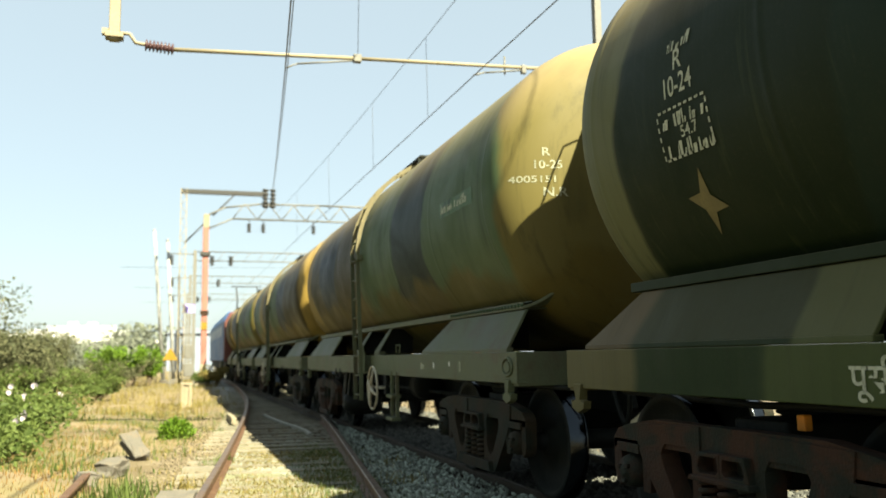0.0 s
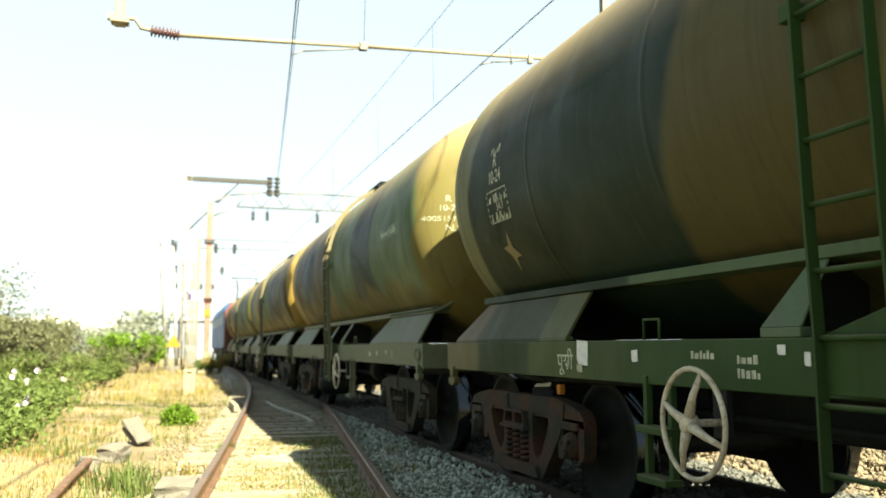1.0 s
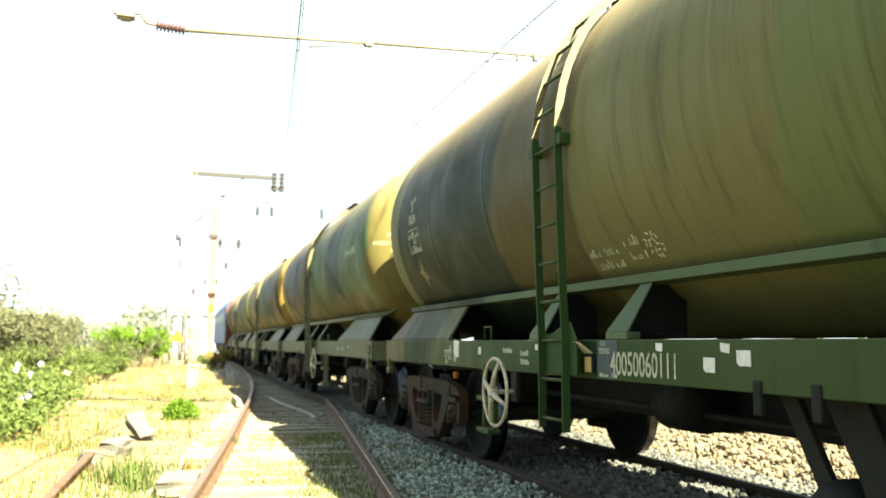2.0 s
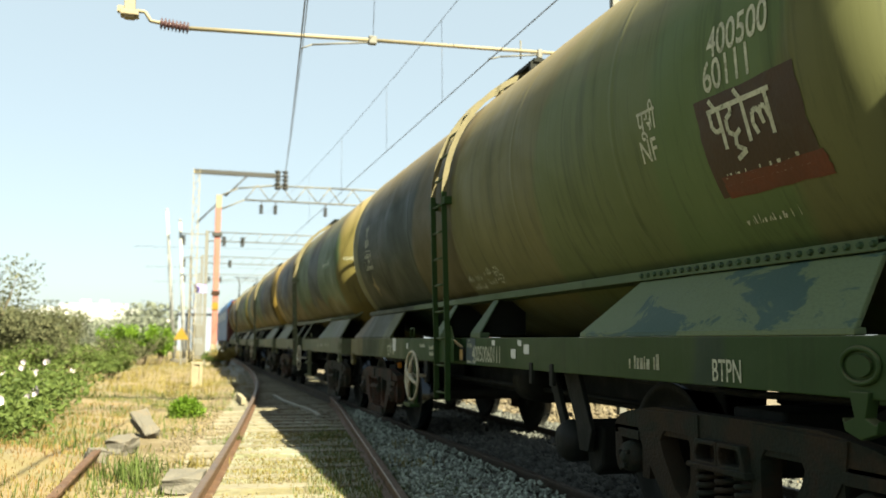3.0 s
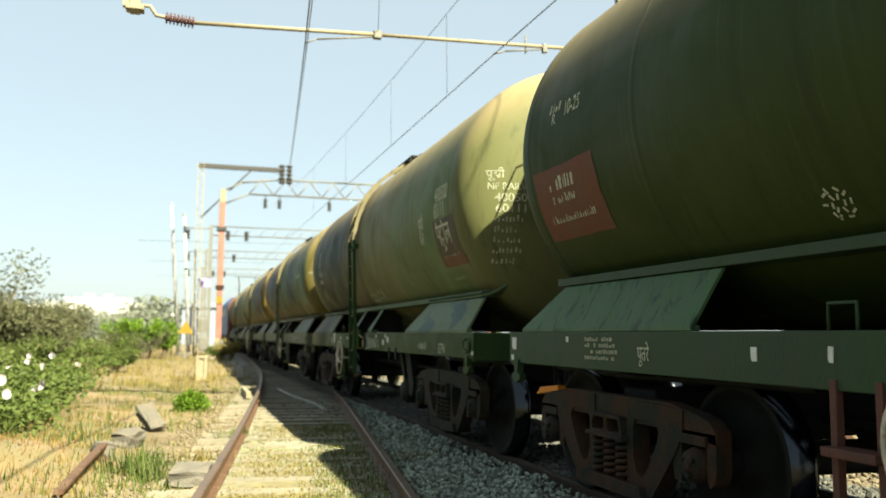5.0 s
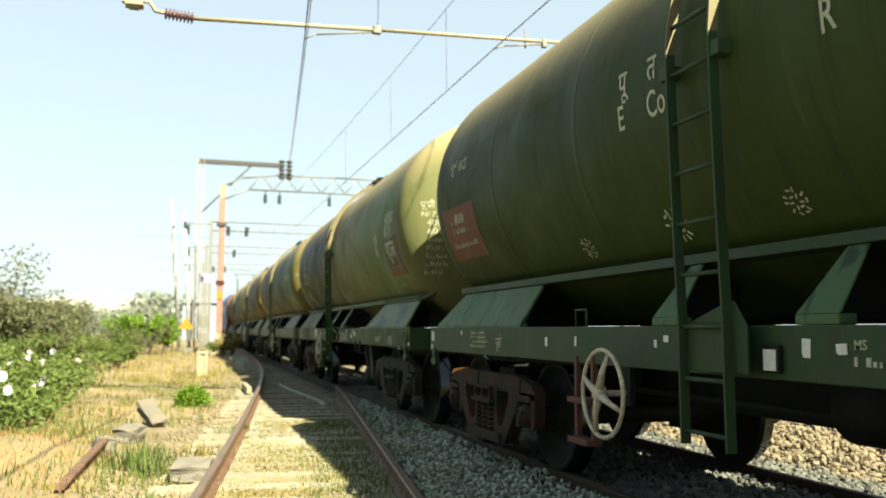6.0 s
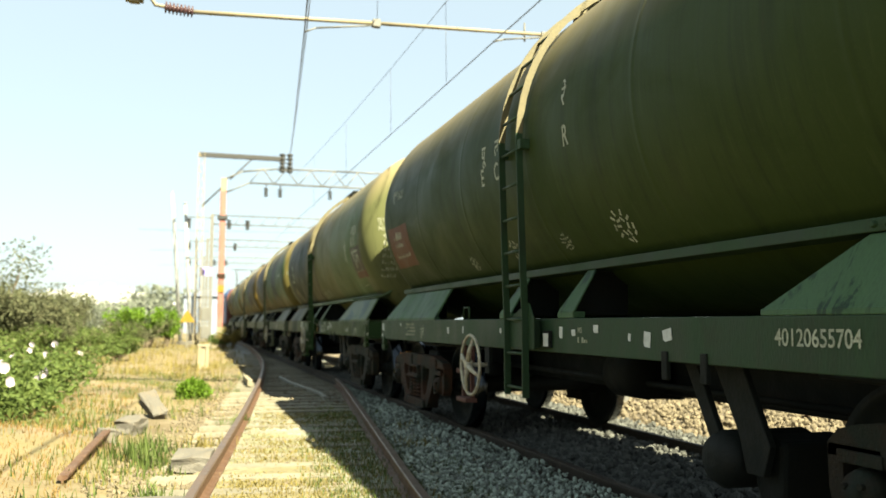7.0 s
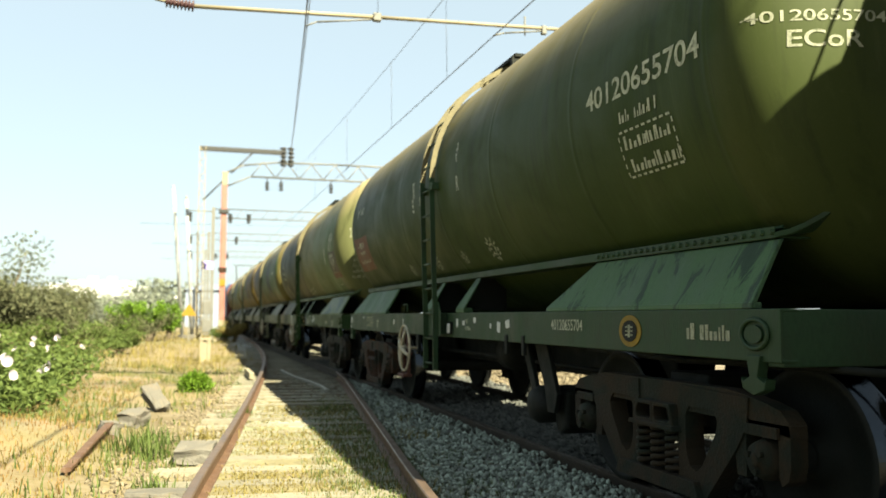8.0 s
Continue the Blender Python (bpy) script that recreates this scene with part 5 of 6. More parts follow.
island_tint(LEAFD, (0.046, 0.0559, 0.0276), (0.102, 0.102, 0.0559))
island_tint(LEAFH, (0.0704, 0.0831, 0.064), (0.102, 0.115, 0.0895))


def build_ballast():
    rng = np.random.default_rng(4)
    places = []
    for _ in range(40000):
        y = 3.2 + 22 * rng.random() ** 1.7
        lo = min(left_x(y) + 1.75, NEAR - 0.05)
        x = lo + (5.6 - lo) * rng.random()
        if abs(x - NEAR) < 0.06 or abs(x - NEAR - 1.74) < 0.06:
            continue
        shoulder = 0.02 + 0.085 * min(1.0, max(0.0, (x - NEAR + 0.55) / 0.5)) if x < NEAR else 0.06
        places.append((x, y, -0.165 + shoulder + 0.014 * rng.standard_normal()))
    scatter_stones("ballast_stones", [p for p in places if p[0] < NEAR], 0.021, STONE, "grey crushed-stone ballast between the tracks, in shade", 1)
    # from the near rail on, stones carry the train's shade in their colour
    scatter_stones("oily_ballast_stones", [p for p in places if p[0] >= NEAR], 0.036, STONE_SHADE, "ballast between the train's rails, coloured dark for the train's shade", 6)
    places = []
    for _ in range(17000):
        y = 4.0 + 30 * rng.random() ** 1.5
        x = 5.3 + 4.6 * rng.random()
        if min(abs(x - 8.0), abs(x - 9.74)) < 0.07:
            continue
        heap = 0.16 * min(1, max(0, (x - 5.4) / 0.8))
        places.append((x, y, -0.16 + heap * 0.8 + 0.03 * rng.standard_normal()))
    scatter_stones("pale_ballast_stones", places, 0.036, STONE_L, "pale buff crushed stone, sunlit beyond the train", 2)
    places = []
    for _ in range(2600):
        y = 6.0 + 22 * rng.random() ** 1.4
        x = left_x(y) - 0.05 - 0.9 * rng.random() ** 1.5
        places.append((x, y, height(x, y) + 0.01))
    for _ in range(1500):
        y = 3.2 + 20 * rng.random() ** 1.4
        x = left_x(y) + 0.1 + 1.5 * rng.random()
        places.append((x, y, -0.175))
    scatter_stones("scattered_stones", places, 0.026, STONE_L, "small dusty stones scattered along the siding", 3)


def blades(name, roots, h, w, material, label, category, seed, droop=0.5, kind="stuff"):
    """Thin bent blades, two faces each."""
    rng = np.random.default_rng(seed)
    n = len(roots)
    p = np.array(roots)
    hh = h * rng.uniform(0.4, 1.25, n)[:, None]
    a = rng.uniform(0, math.tau, n)
    out = np.stack([np.cos(a), np.sin(a), np.zeros(n)], 1)
    side = np.stack([-np.sin(a), np.cos(a), np.zeros(n)], 1) * w
    up = np.array([[0, 0, 1.0]])
    lean = rng.uniform(0.1, 1.0, n)[:, None] * droop
    m = p + up * hh * 0.6 + out * hh * lean * 0.4
    t = p + up * hh * (1.0 - 0.25 * lean) + out * hh * lean
    v = np.stack([p - side, p + side, m + side * 0.7, m - side * 0.7, t], 1).reshape(-1, 3)
    k = np.arange(n) * 5
    f = [(i, i + 1, i + 2, i + 3) for i in k.tolist()] + [(i + 3, i + 2, i + 4) for i in k.tolist()]
    return tagged(new(name, raw_mesh(name, v, f, material)), label, category, kind=kind)


def leaves(rng, centres, spread, size, n, flat=0.6):
    """Leaf quads round some centres: vertices and faces."""
    c = np.repeat(np.array(centres), n, 0)
    k = len(c)
    d = rng.standard_normal((k, 3))
    d /= np.linalg.norm(d, axis=1)[:, None]
    c = c + d * np.array(spread) * rng.random((k, 1)) ** 0.45
    nrm = rng.standard_normal((k, 3)) + np.array([0, 0, flat])
    nrm /= np.linalg.norm(nrm, axis=1)[:, None]
    u = np.cross(nrm, rng.standard_normal((k, 3)))
    u /= np.linalg.norm(u, axis=1)[:, None]
    w = np.cross(nrm, u)
    s = size * rng.uniform(0.5, 1.3, (k, 1))
    v = np.stack([c - u * s, c + w * s * 0.55 + nrm * s * 0.15, c + u * s, c - w * s * 0.55 + nrm * s * 0.15], 1).reshape(-1, 3)
    f = np.arange(k * 4).reshape(-1, 4)
    return v, f


def build_grass():
    rng = np.random.default_rng(8)

    def rooted(n, xf, y0, y1, power=1.5, clump=0.12):
        out = []
        while len(out) < n:
            y = y0 + (y1 - y0) * rng.random() ** power
            x = xf(y)
            if noise.noise(Vector((x * 1.1, y * 1.1, 3.3))) < -0.05 + 0.25 * (rng.random() - 0.5):
                continue
            for _ in range(6):
                a, b = x + clump * rng.standard_normal(), y + clump * rng.standard_normal()
                out.append((a, b, height(a, b) - 0.01))
        return out
    blades("track_grass", rooted(17000, lambda y: left_x(y) + 0.12 + 1.5 * rng.random(), 3.4, 14.5), 0.045, 0.005, DRY, "short dry straw-yellow grass between the siding's rails", "grass", 1, 0.9)
    blades("track_weeds", rooted(9000, lambda y: left_x(y) + 0.9 + 1.5 * rng.random(), 4, 14), 0.075, 0.004, GRASSG, "short green weeds in the ballast", "grass", 2, 0.8)
    blades("bank_grass", rooted(15000, lambda y: left_x(y) - 0.35 - (4.5 + 0.1 * y) * rng.random(), 4.5, 30), 0.085, 0.005, DRY, "dry straw-yellow grass on the bank", "grass", 3, 0.7)
    blades("orange_bank_grass", [(a, b, height(a, b) - 0.01) for a, b in ((-0.9 - 4.2 * rng.random() * (0.6 + 0.05 * q), q) for q in (5.5 + 13 * rng.random() ** 1.3 for _ in range(11000)))], 0.07, 0.005, ORANGEG, "short dry orange-yellow grass on the mound", "grass", 9, 0.9)
    blades("far_bank_grass", rooted(9000, lambda y: left_x(y) - 0.8 - 14 * rng.random(), 22, 70, 1.2, 0.3), 0.24, 0.012, DRY, "tall dry grass beyond the bank", "grass", 4, 0.5)
    blades("bank_weeds", rooted(3500, lambda y: left_x(y) - 0.3 - 3.4 * rng.random(), 5, 24), 0.14, 0.007, GRASSG, "green weeds among the dry grass", "grass", 5, 0.6)
    blades("near_grass", rooted(5000, lambda y: left_x(y) - 2.5 + 3.9 * rng.random(), -9, 4, 1.0), 0.07, 0.005, DRY, "short dry grass around the siding", "grass", 14, 0.9)
    for (x, y, r, h) in ((-0.30, 8.6, 0.12, 0.30), (-0.55, 8.9, 0.12, 0.26), (-0.28, 7.0, 0.10, 0.16), (0.12, 9.9, 0.14, 0.18), (-0.40, 9.6, 0.12, 0.25), (0.6, 12.0, 0.12, 0.16), (2.35, 9.2, 0.16, 0.14), (2.75, 10.8, 0.18, 0.15), (1.75, 6.4, 0.15, 0.10)):
        pts = []
        for _ in range(95):
            a, b = x + r * rng.standard_normal(), y + r * rng.standard_normal()
            pts.append((a, b, height(a, b) - 0.01))
        blades("grass_tuft", pts, h, 0.006, GRASSG if r < 0.13 else DRY, "loose tuft of thin grass beside the rails", "grass tuft", int(abs(x * 100)), 0.8)
    for (x, y, r, h, n) in ((0.06, 16.2, 0.32, 0.38, 900),):
        v, f = leaves(rng, [(x + q * 0.10, y, height(x, y) + h * (0.30 + 0.2 * (q == 0))) for q in (-1, 0, 1)], (r * 0.75, r * 0.8, h * 0.55), 0.032, n)
        tagged(new("weed_tuft", raw_mesh("weed_tuft", v, f, LEAFB if n == 900 else GRASSG)), "low leafy green weed growing beside the track", "weed", "weed tufts")
    # flowering creepers on the bank
    plants = []
    for _ in range(190):
        y = 11.2 + 13 * rng.random() ** 1.1
        x = -1.95 - 0.02 * (y - 11) - 3.6 * rng.random() ** 1.2
        h = 0.30 + 0.50 * rng.random()
        plants += [(x, y, height(x, y) + h * q) for q in (0.35, 0.8)]
    v, f = leaves(rng, plants, (0.50, 0.50, 0.28), 0.055, 42, 0.8)
    tagged(new("creeper_weeds", raw_mesh("creeper_weeds", v, f, GRASSG)), "broad-leaved green creeper covering the bank", "weeds", kind="stuff")
    flower = Shape()
    n = 10
    ringv = [(0.068 * math.cos(k * math.tau / n), 0.068 * math.sin(k * math.tau / n), 0.02 + (0.006 if k % 2 else 0)) for k in range(n)]
    flower.add([(0, 0, -0.04)] + ringv, [(0, 1 + k, 1 + (k + 1) % n) for k in range(n)], True)
    me = flower.mesh("flower", PETAL)
    for k in range(30):
        px = plants[int(rng.integers(len(plants)))]
        o = new("flower", me)
        o.matrix_basis = pose(px[0] + 0.12, px[1] - 0.42, px[2] + 0.26, 50 + 40 * rng.random(), 0, 25 * rng.standard_normal())
        tagged(o, "pale lilac trumpet flower on the green creeper", "flower", "creeper flowers")
    # shrubs, hedge and thorn trees further off

    def shrub(name, x, y, r, h, mat, label, cat, n, leaf, trunk=True):
        t = empty(name, pose(x, y, height(x, y)), label, cat, "shrubs and trees of the bank")
        s = Shape()
        cs = []
        for k in range(9):
            a = rng.random() * math.tau
            tip = (r * 0.75 * math.cos(a), r * 0.75 * math.sin(a), h * rng.uniform(0.5, 0.95))
            mid = (tip[0] * 0.35, tip[1] * 0.35, h * 0.42)
            s.tube([(0, 0, -0.15), (0.03 * k, 0.02, h * 0.2), mid, tip], [0.05 * h / 2, 0.04 * h / 2, 0.025 * h / 2, 0.008], 6)
            cs += [tip, mid, ((tip[0] + mid[0]) / 2, (tip[1] + mid[1]) / 2, (tip[2] + mid[2]) / 2)]
        part("trunk", s, BARK, t)
        v, f = leaves(rng, cs, (r * 0.42, r * 0.42, h * 0.18), leaf, n)
        part("crown", raw_mesh("crown", v, f, mat), mat, t)
    for (x, y, r, h) in ((-6.5, 31, 1.5, 2.7), (-6.5, 33, 2.3, 4.4), (-5.6, 35, 1.3, 2.3), (-7.2, 42, 2.0, 3.2), (-9.5, 30, 2.2, 3.8), (-6.3, 47, 1.6, 2.6), (-5.0, 33, 1.0, 1.9)):
        shrub("thorn_tree", x, y, r, h, LEAFD, "wispy dull-green thorn tree on the bank", "tree", 260, 0.07)
    for (x, y, r, h) in ((-5.4, 30, 1.4, 1.5), (-4.2, 33, 1.3, 1.3), (-3.0, 36, 1.2, 1.2), (-6.0, 38, 1.5, 1.7), (-4.6, 42, 1.5, 1.6), (-2.4, 30, 0.9, 0.8), (-6.8, 26, 1.3, 1.2), (-2.2, 46, 1.3, 1.4)):
        shrub("bank_shrub", x, y, r, h, LEAFD if int(x * 10) % 3 else GRASSG, "low olive-green shrub among dry grass", "shrub", 90, 0.05)
    for (x, y) in ((-3.6, 47), (-2.9, 46.5), (-2.1, 47), (-1.3, 46.8), (-3.2, 48)):
        shrub("green_bush", x, y, 0.75, 1.95, LEAFB, "bright fresh-green bush with spreading top", "bush", 70, 0.085)
    shrub("mast_bush", 2.05, 46.5, 0.8, 1.2, DRY, "straw-yellow bush at the mast's foot", "bush", 70, 0.06)
    shrub("mast_bush", 1.6, 47.5, 0.7, 0.9, GRASSG, "green-brown bush at the mast's foot", "bush", 60, 0.06)


def build_distance():
    rng = np.random.default_rng(12)
    cs = []
    for k in range(150):
        a = radians(-22 + 30 * rng.random())
        d = 170 + 160 * rng.random()
        hump = 7.5 * math.exp(-((math.degrees(a) + 1.9) / 1.7) ** 2) + 4.5 * math.exp(-((math.degrees(a) + 6.0) / 1.2) ** 2)
        hgt = (2.5 + hump) * d / 220
        for q in range(3):
            cs.append((d * math.sin(a) + 5 * rng.standard_normal(), d * math.cos(a), hgt * (q + 0.5) / 3 - 0.5))
    v, f = leaves(rng, cs, (6.0, 4.0, 2.6), 0.55, 110)
    tagged(new("far_woods", raw_mesh("far_woods", v, f, LEAFH)), "hazy line of far trees along the horizon", "woods", kind="stuff")
    for k, (deg, d, w, h) in enumerate(((-8.2, 620, 22, 19), (-7.2, 640, 26, 22), (-6.0, 600, 24, 23), (-4.9, 650, 30, 25), (-3.8, 630, 24, 21), (-9.4, 660, 22, 17))):
        a = radians(deg)
        b = empty("apartment_block", pose(d * math.sin(a), d * math.cos(a), 0, 0, 0, -deg), "white far apartment block with rows of windows", "building", "far apartment blocks")
        part("wall", Shape().box(-w / 2, w / 2, -6, 6, -3, h), FARW, b)
        part("roof", Shape().box(-w / 2 - 0.5, w / 2 + 0.5, -6.5, 6.5, h, h + 0.8).box(-3, 3, -3, 3, h + 0.8, h + 3.5), FARW, b)
        win = Shape().box(-0.8, 0.8, -6.04, -6.01, 0, 1.4).mesh("window", GLASSD)
        for z in range(2, int(h) - 2, 4):
            for x in range(int(-w / 2) + 3, int(w / 2) - 1, 5):
                o = new("window", win)
                o.parent = b
                o.location = (x, 0, z)
    s = empty("sheet_shed", pose(2.2, 118, 0), "grey-blue sheet-clad shed beside the line", "shed")
    part("wall", Shape().box(-3.2, 2.6, -3, 8, -0.4, 4.6), BLUEG, s)
    part("roof", Shape().slab([(-3.5, 4.6), (2.9, 4.6), (-0.3, 5.6)], "y", -3.3, 8.3), BLUEG, s)


def build_locomotive():
    y0 = 46.3
    l = empty("locomotive", pose(TX, y0, 0), "blue electric locomotive with red ends heading the train", "locomotive")
    part("body", Shape().slab([(-1.50, 1.15), (1.50, 1.15), (1.50, 3.3), (1.25, 3.75), (-1.25, 3.75), (-1.50, 3.3)], "y", 0.8, 18.6), BLUE, l, "", 0.05)
    part("stripe", Shape().box(-1.512, 1.512, 0.79, 18.61, 1.15, 1.35), BLUE, l)
    for e, y in ((-1, 0.25), (1, 19.15)):
        part("cab_end", Shape().slab([(-1.48, 1.1), (1.48, 1.1), (1.48, 3.2), (1.2, 3.7), (-1.2, 3.7), (-1.48, 3.2)], "y", min(y, y - e * 0.53), max(y, y - e * 0.53)), CABRED, l, "red-painted cab end", 0.05)
        yw = y + e * 0.005
        part("cab_window", Shape().box(-1.1, -0.15, min(yw, yw + e * 0.02), max(yw, yw + e * 0.02), 2.5, 3.1).box(0.15, 1.1, min(yw, yw + e * 0.02), max(yw, yw + e * 0.02), 2.5, 3.1), GLASSD, l)
    for y in (3, 6, 9, 12, 15):
        part("side_window", Shape().box(-1.52, -1.498, y, y + 1.4, 2.5, 3.05), GLASSD, l)
    part("underframe", Shape().box(-1.35, 1.35, 0.5, 18.9, 0.75, 1.1), GREASY, l)
    for y in (3.6, 14.8):
        b = part("bogie_frame", Shape().box(-1.2, 1.2, y - 1.9, y + 1.9, 0.4, 0.75), GREASY, l, "", 0.03)
        for dy in (-1.5, 0, 1.5):
            for side in (-1, 1):
                part("wheel", Shape().turned([(side * 1.02, 0.05), (side * 1.0, 0.52), (side * 0.86, 0.54), (side * 0.84, 0.05)], "x", 24, (0, y + dy, 0.54)), GREASY, l)
    p = Shape()
    bar(bar(p, (-0.6, 5, 3.8), (-0.6, 3.6, 4.6), 0.04), (-0.6, 3.6, 4.6), (-0.6, 5.2, 5.45), 0.04)
    bar(bar(p, (0.6, 5, 3.8), (0.6, 3.6, 4.6), 0.04), (0.6, 3.6, 4.6), (0.6, 5.2, 5.45), 0.04)
    bar(p, (-0.9, 5.2, 5.46), (0.9, 5.2, 5.46), 0.03)
    part("pantograph", p, DARKGALV, l)
    wagons.append((l, y0))


build_near_portal()
build_wires()
build_gantry()
build_posts()
build_debris()
build_locomotive()
build_distance()
build_ballast()
build_grass()
build_sleepers()


# ---- writing, labels and fittings on the wagons ----
def star(wagon, y, deg, r):
    pts = []
    for k in range(8):
        a = k * math.tau / 8 + 0.25
        q = r if k % 2 == 0 else r * 0.36
        pts.append(tank_point(y + q * math.cos(a), deg + math.degrees(q * math.sin(a) * 1.35 / R), 0.005))
    part("painted_star", Shape().add(pts, [tuple(range(8))]), STAR, wagon, "tan painted four-pointed star")


def dashed_box(wagon, y0, y1, d0, d1):
    s = Shape()
    n = 9
    for k in range(n):
        for d in (d0, d1):
            a, b = y0 + (y1 - y0) * (k + 0.15) / n, y0 + (y1 - y0) * (k + 0.75) / n
            s.add([tank_point(a, d, 0.005), tank_point(b, d, 0.005), tank_point(b, d + 0.6, 0.005), tank_point(a, d + 0.6, 0.005)], [(0, 1, 2, 3)])
    for k in range(5):
        for y in (y0, y1):
            a, b = d0 + (d1 - d0) * (k + 0.2) / 5, d0 + (d1 - d0) * (k + 0.75) / 5
            s.add([tank_point(y, a, 0.005), tank_point(y + 0.014, a, 0.005), tank_point(y + 0.014, b, 0.005), tank_point(y, b, 0.005)], [(0, 1, 2, 3)])
    tagged(part("stencil_border", s, WHITE, wagon), kind="stuff")


def hindi_petrol(wagon, y, deg, h):
    """Painted Devanagari strokes with their head line, on the tank."""
    s = Shape()

    def stroke(pts, w=0.026):
        for (a, b), (c, d) in zip(pts, pts[1:]):
            dx, dy = c - a, d - b
            q = math.hypot(dx, dy) or 1
            nx, ny = -dy / q * w / 2, dx / q * w / 2
            s.add([tank_point(y - u * h, deg + math.degrees(v * h / R), 0.007) for u, v in ((a + nx / h, b + ny / h), (c + nx / h, d + ny / h), (c - nx / h, d - ny / h), (a - nx / h, b - ny / h))], [(0, 1, 2, 3)])
    stroke([(0, 1), (2.1, 1)])
    stroke([(0.38, 1), (0.38, 0.1)])
    stroke([(0.08, 1), (0.08, 0.65), (0.20, 0.52), (0.38, 0.55)])
    stroke([(0.30, 1.0), (0.12, 1.25)])
    stroke([(0.80, 1), (0.80, 0.82), (0.60, 0.72), (0.58, 0.45), (0.78, 0.32), (0.98, 0.42)])
    stroke([(0.78, 0.32), (0.72, 0.1), (0.98, -0.05), (0.62, -0.18)])
    stroke([(1.20, 1), (1.20, 0.1)])
    stroke([(1.20, 1.0), (1.02, 1.26)])
    stroke([(1.95, 1), (1.95, 0.1)])
    stroke([(1.95, 0.46), (1.88, 0.68), (1.77, 0.72), (1.69, 0.60), (1.74, 0.36)])
    stroke([(1.69, 0.60), (1.59, 0.72), (1.47, 0.66), (1.42, 0.44), (1.50, 0.20)])
    part("lettering", s, WHITE, wagon, "white painted Devanagari word for petrol")


def crosses(wagon, y, deg, r, seed):
    """A worn stencilled round mark: a ring of short dashes."""
    s = Shape()
    rnd = random.Random(seed)
    for q, n in ((r, 10), (r * 0.5, 6)):
        for k in range(n):
            a = k * math.tau / n + rnd.uniform(-0.15, 0.15)
            c, d = q * math.cos(a), q * math.sin(a)
            l, w = r * 0.22, r * 0.09
            t = a + rnd.choice((0.0, 1.2))
            pts = [(c + l * math.cos(t) - w * math.sin(t), d + l * math.sin(t) + w * math.cos(t)), (c - l * math.cos(t) - w * math.sin(t), d - l * math.sin(t) + w * math.cos(t)),
                   (c - l * math.cos(t) + w * math.sin(t), d - l * math.sin(t) - w * math.cos(t)), (c + l * math.cos(t) + w * math.sin(t), d + l * math.sin(t) - w * math.cos(t))]
            s.add([tank_point(y - u, deg + math.degrees(v / R), 0.005) for u, v in pts], [(0, 1, 2, 3)])
    tagged(part("stencilled_mark", s, WHITE, wagon), kind="stuff")


def card_holder(wagon, y, lid_open):
    h = part("card_holder", Shape().box(SOLE - 0.03, SOLE - 0.001, y - 0.06, y + 0.06, 1.0, 1.13), GREASY, wagon, "small steel card holder", 0.004)
    part("card", Shape().box(SOLE - 0.035, SOLE - 0.031, y - 0.045, y + 0.045, 1.01, 1.11), CARD if lid_open else PAPER, h, "tan card")
    if lid_open:
        part("lid", Shape().hexa([(SOLE - 0.03, y - 0.06, 1.135), (SOLE - 0.03, y + 0.06, 1.135), (SOLE - 0.10, y + 0.10, 1.20), (SOLE - 0.10, y - 0.02, 1.20)], [(SOLE - 0.035, y - 0.06, 1.145), (SOLE - 0.035, y + 0.06, 1.145), (SOLE - 0.105, y + 0.10, 1.21), (SOLE - 0.105, y - 0.02, 1.21)]), CREAM, h, "tipped open lid")


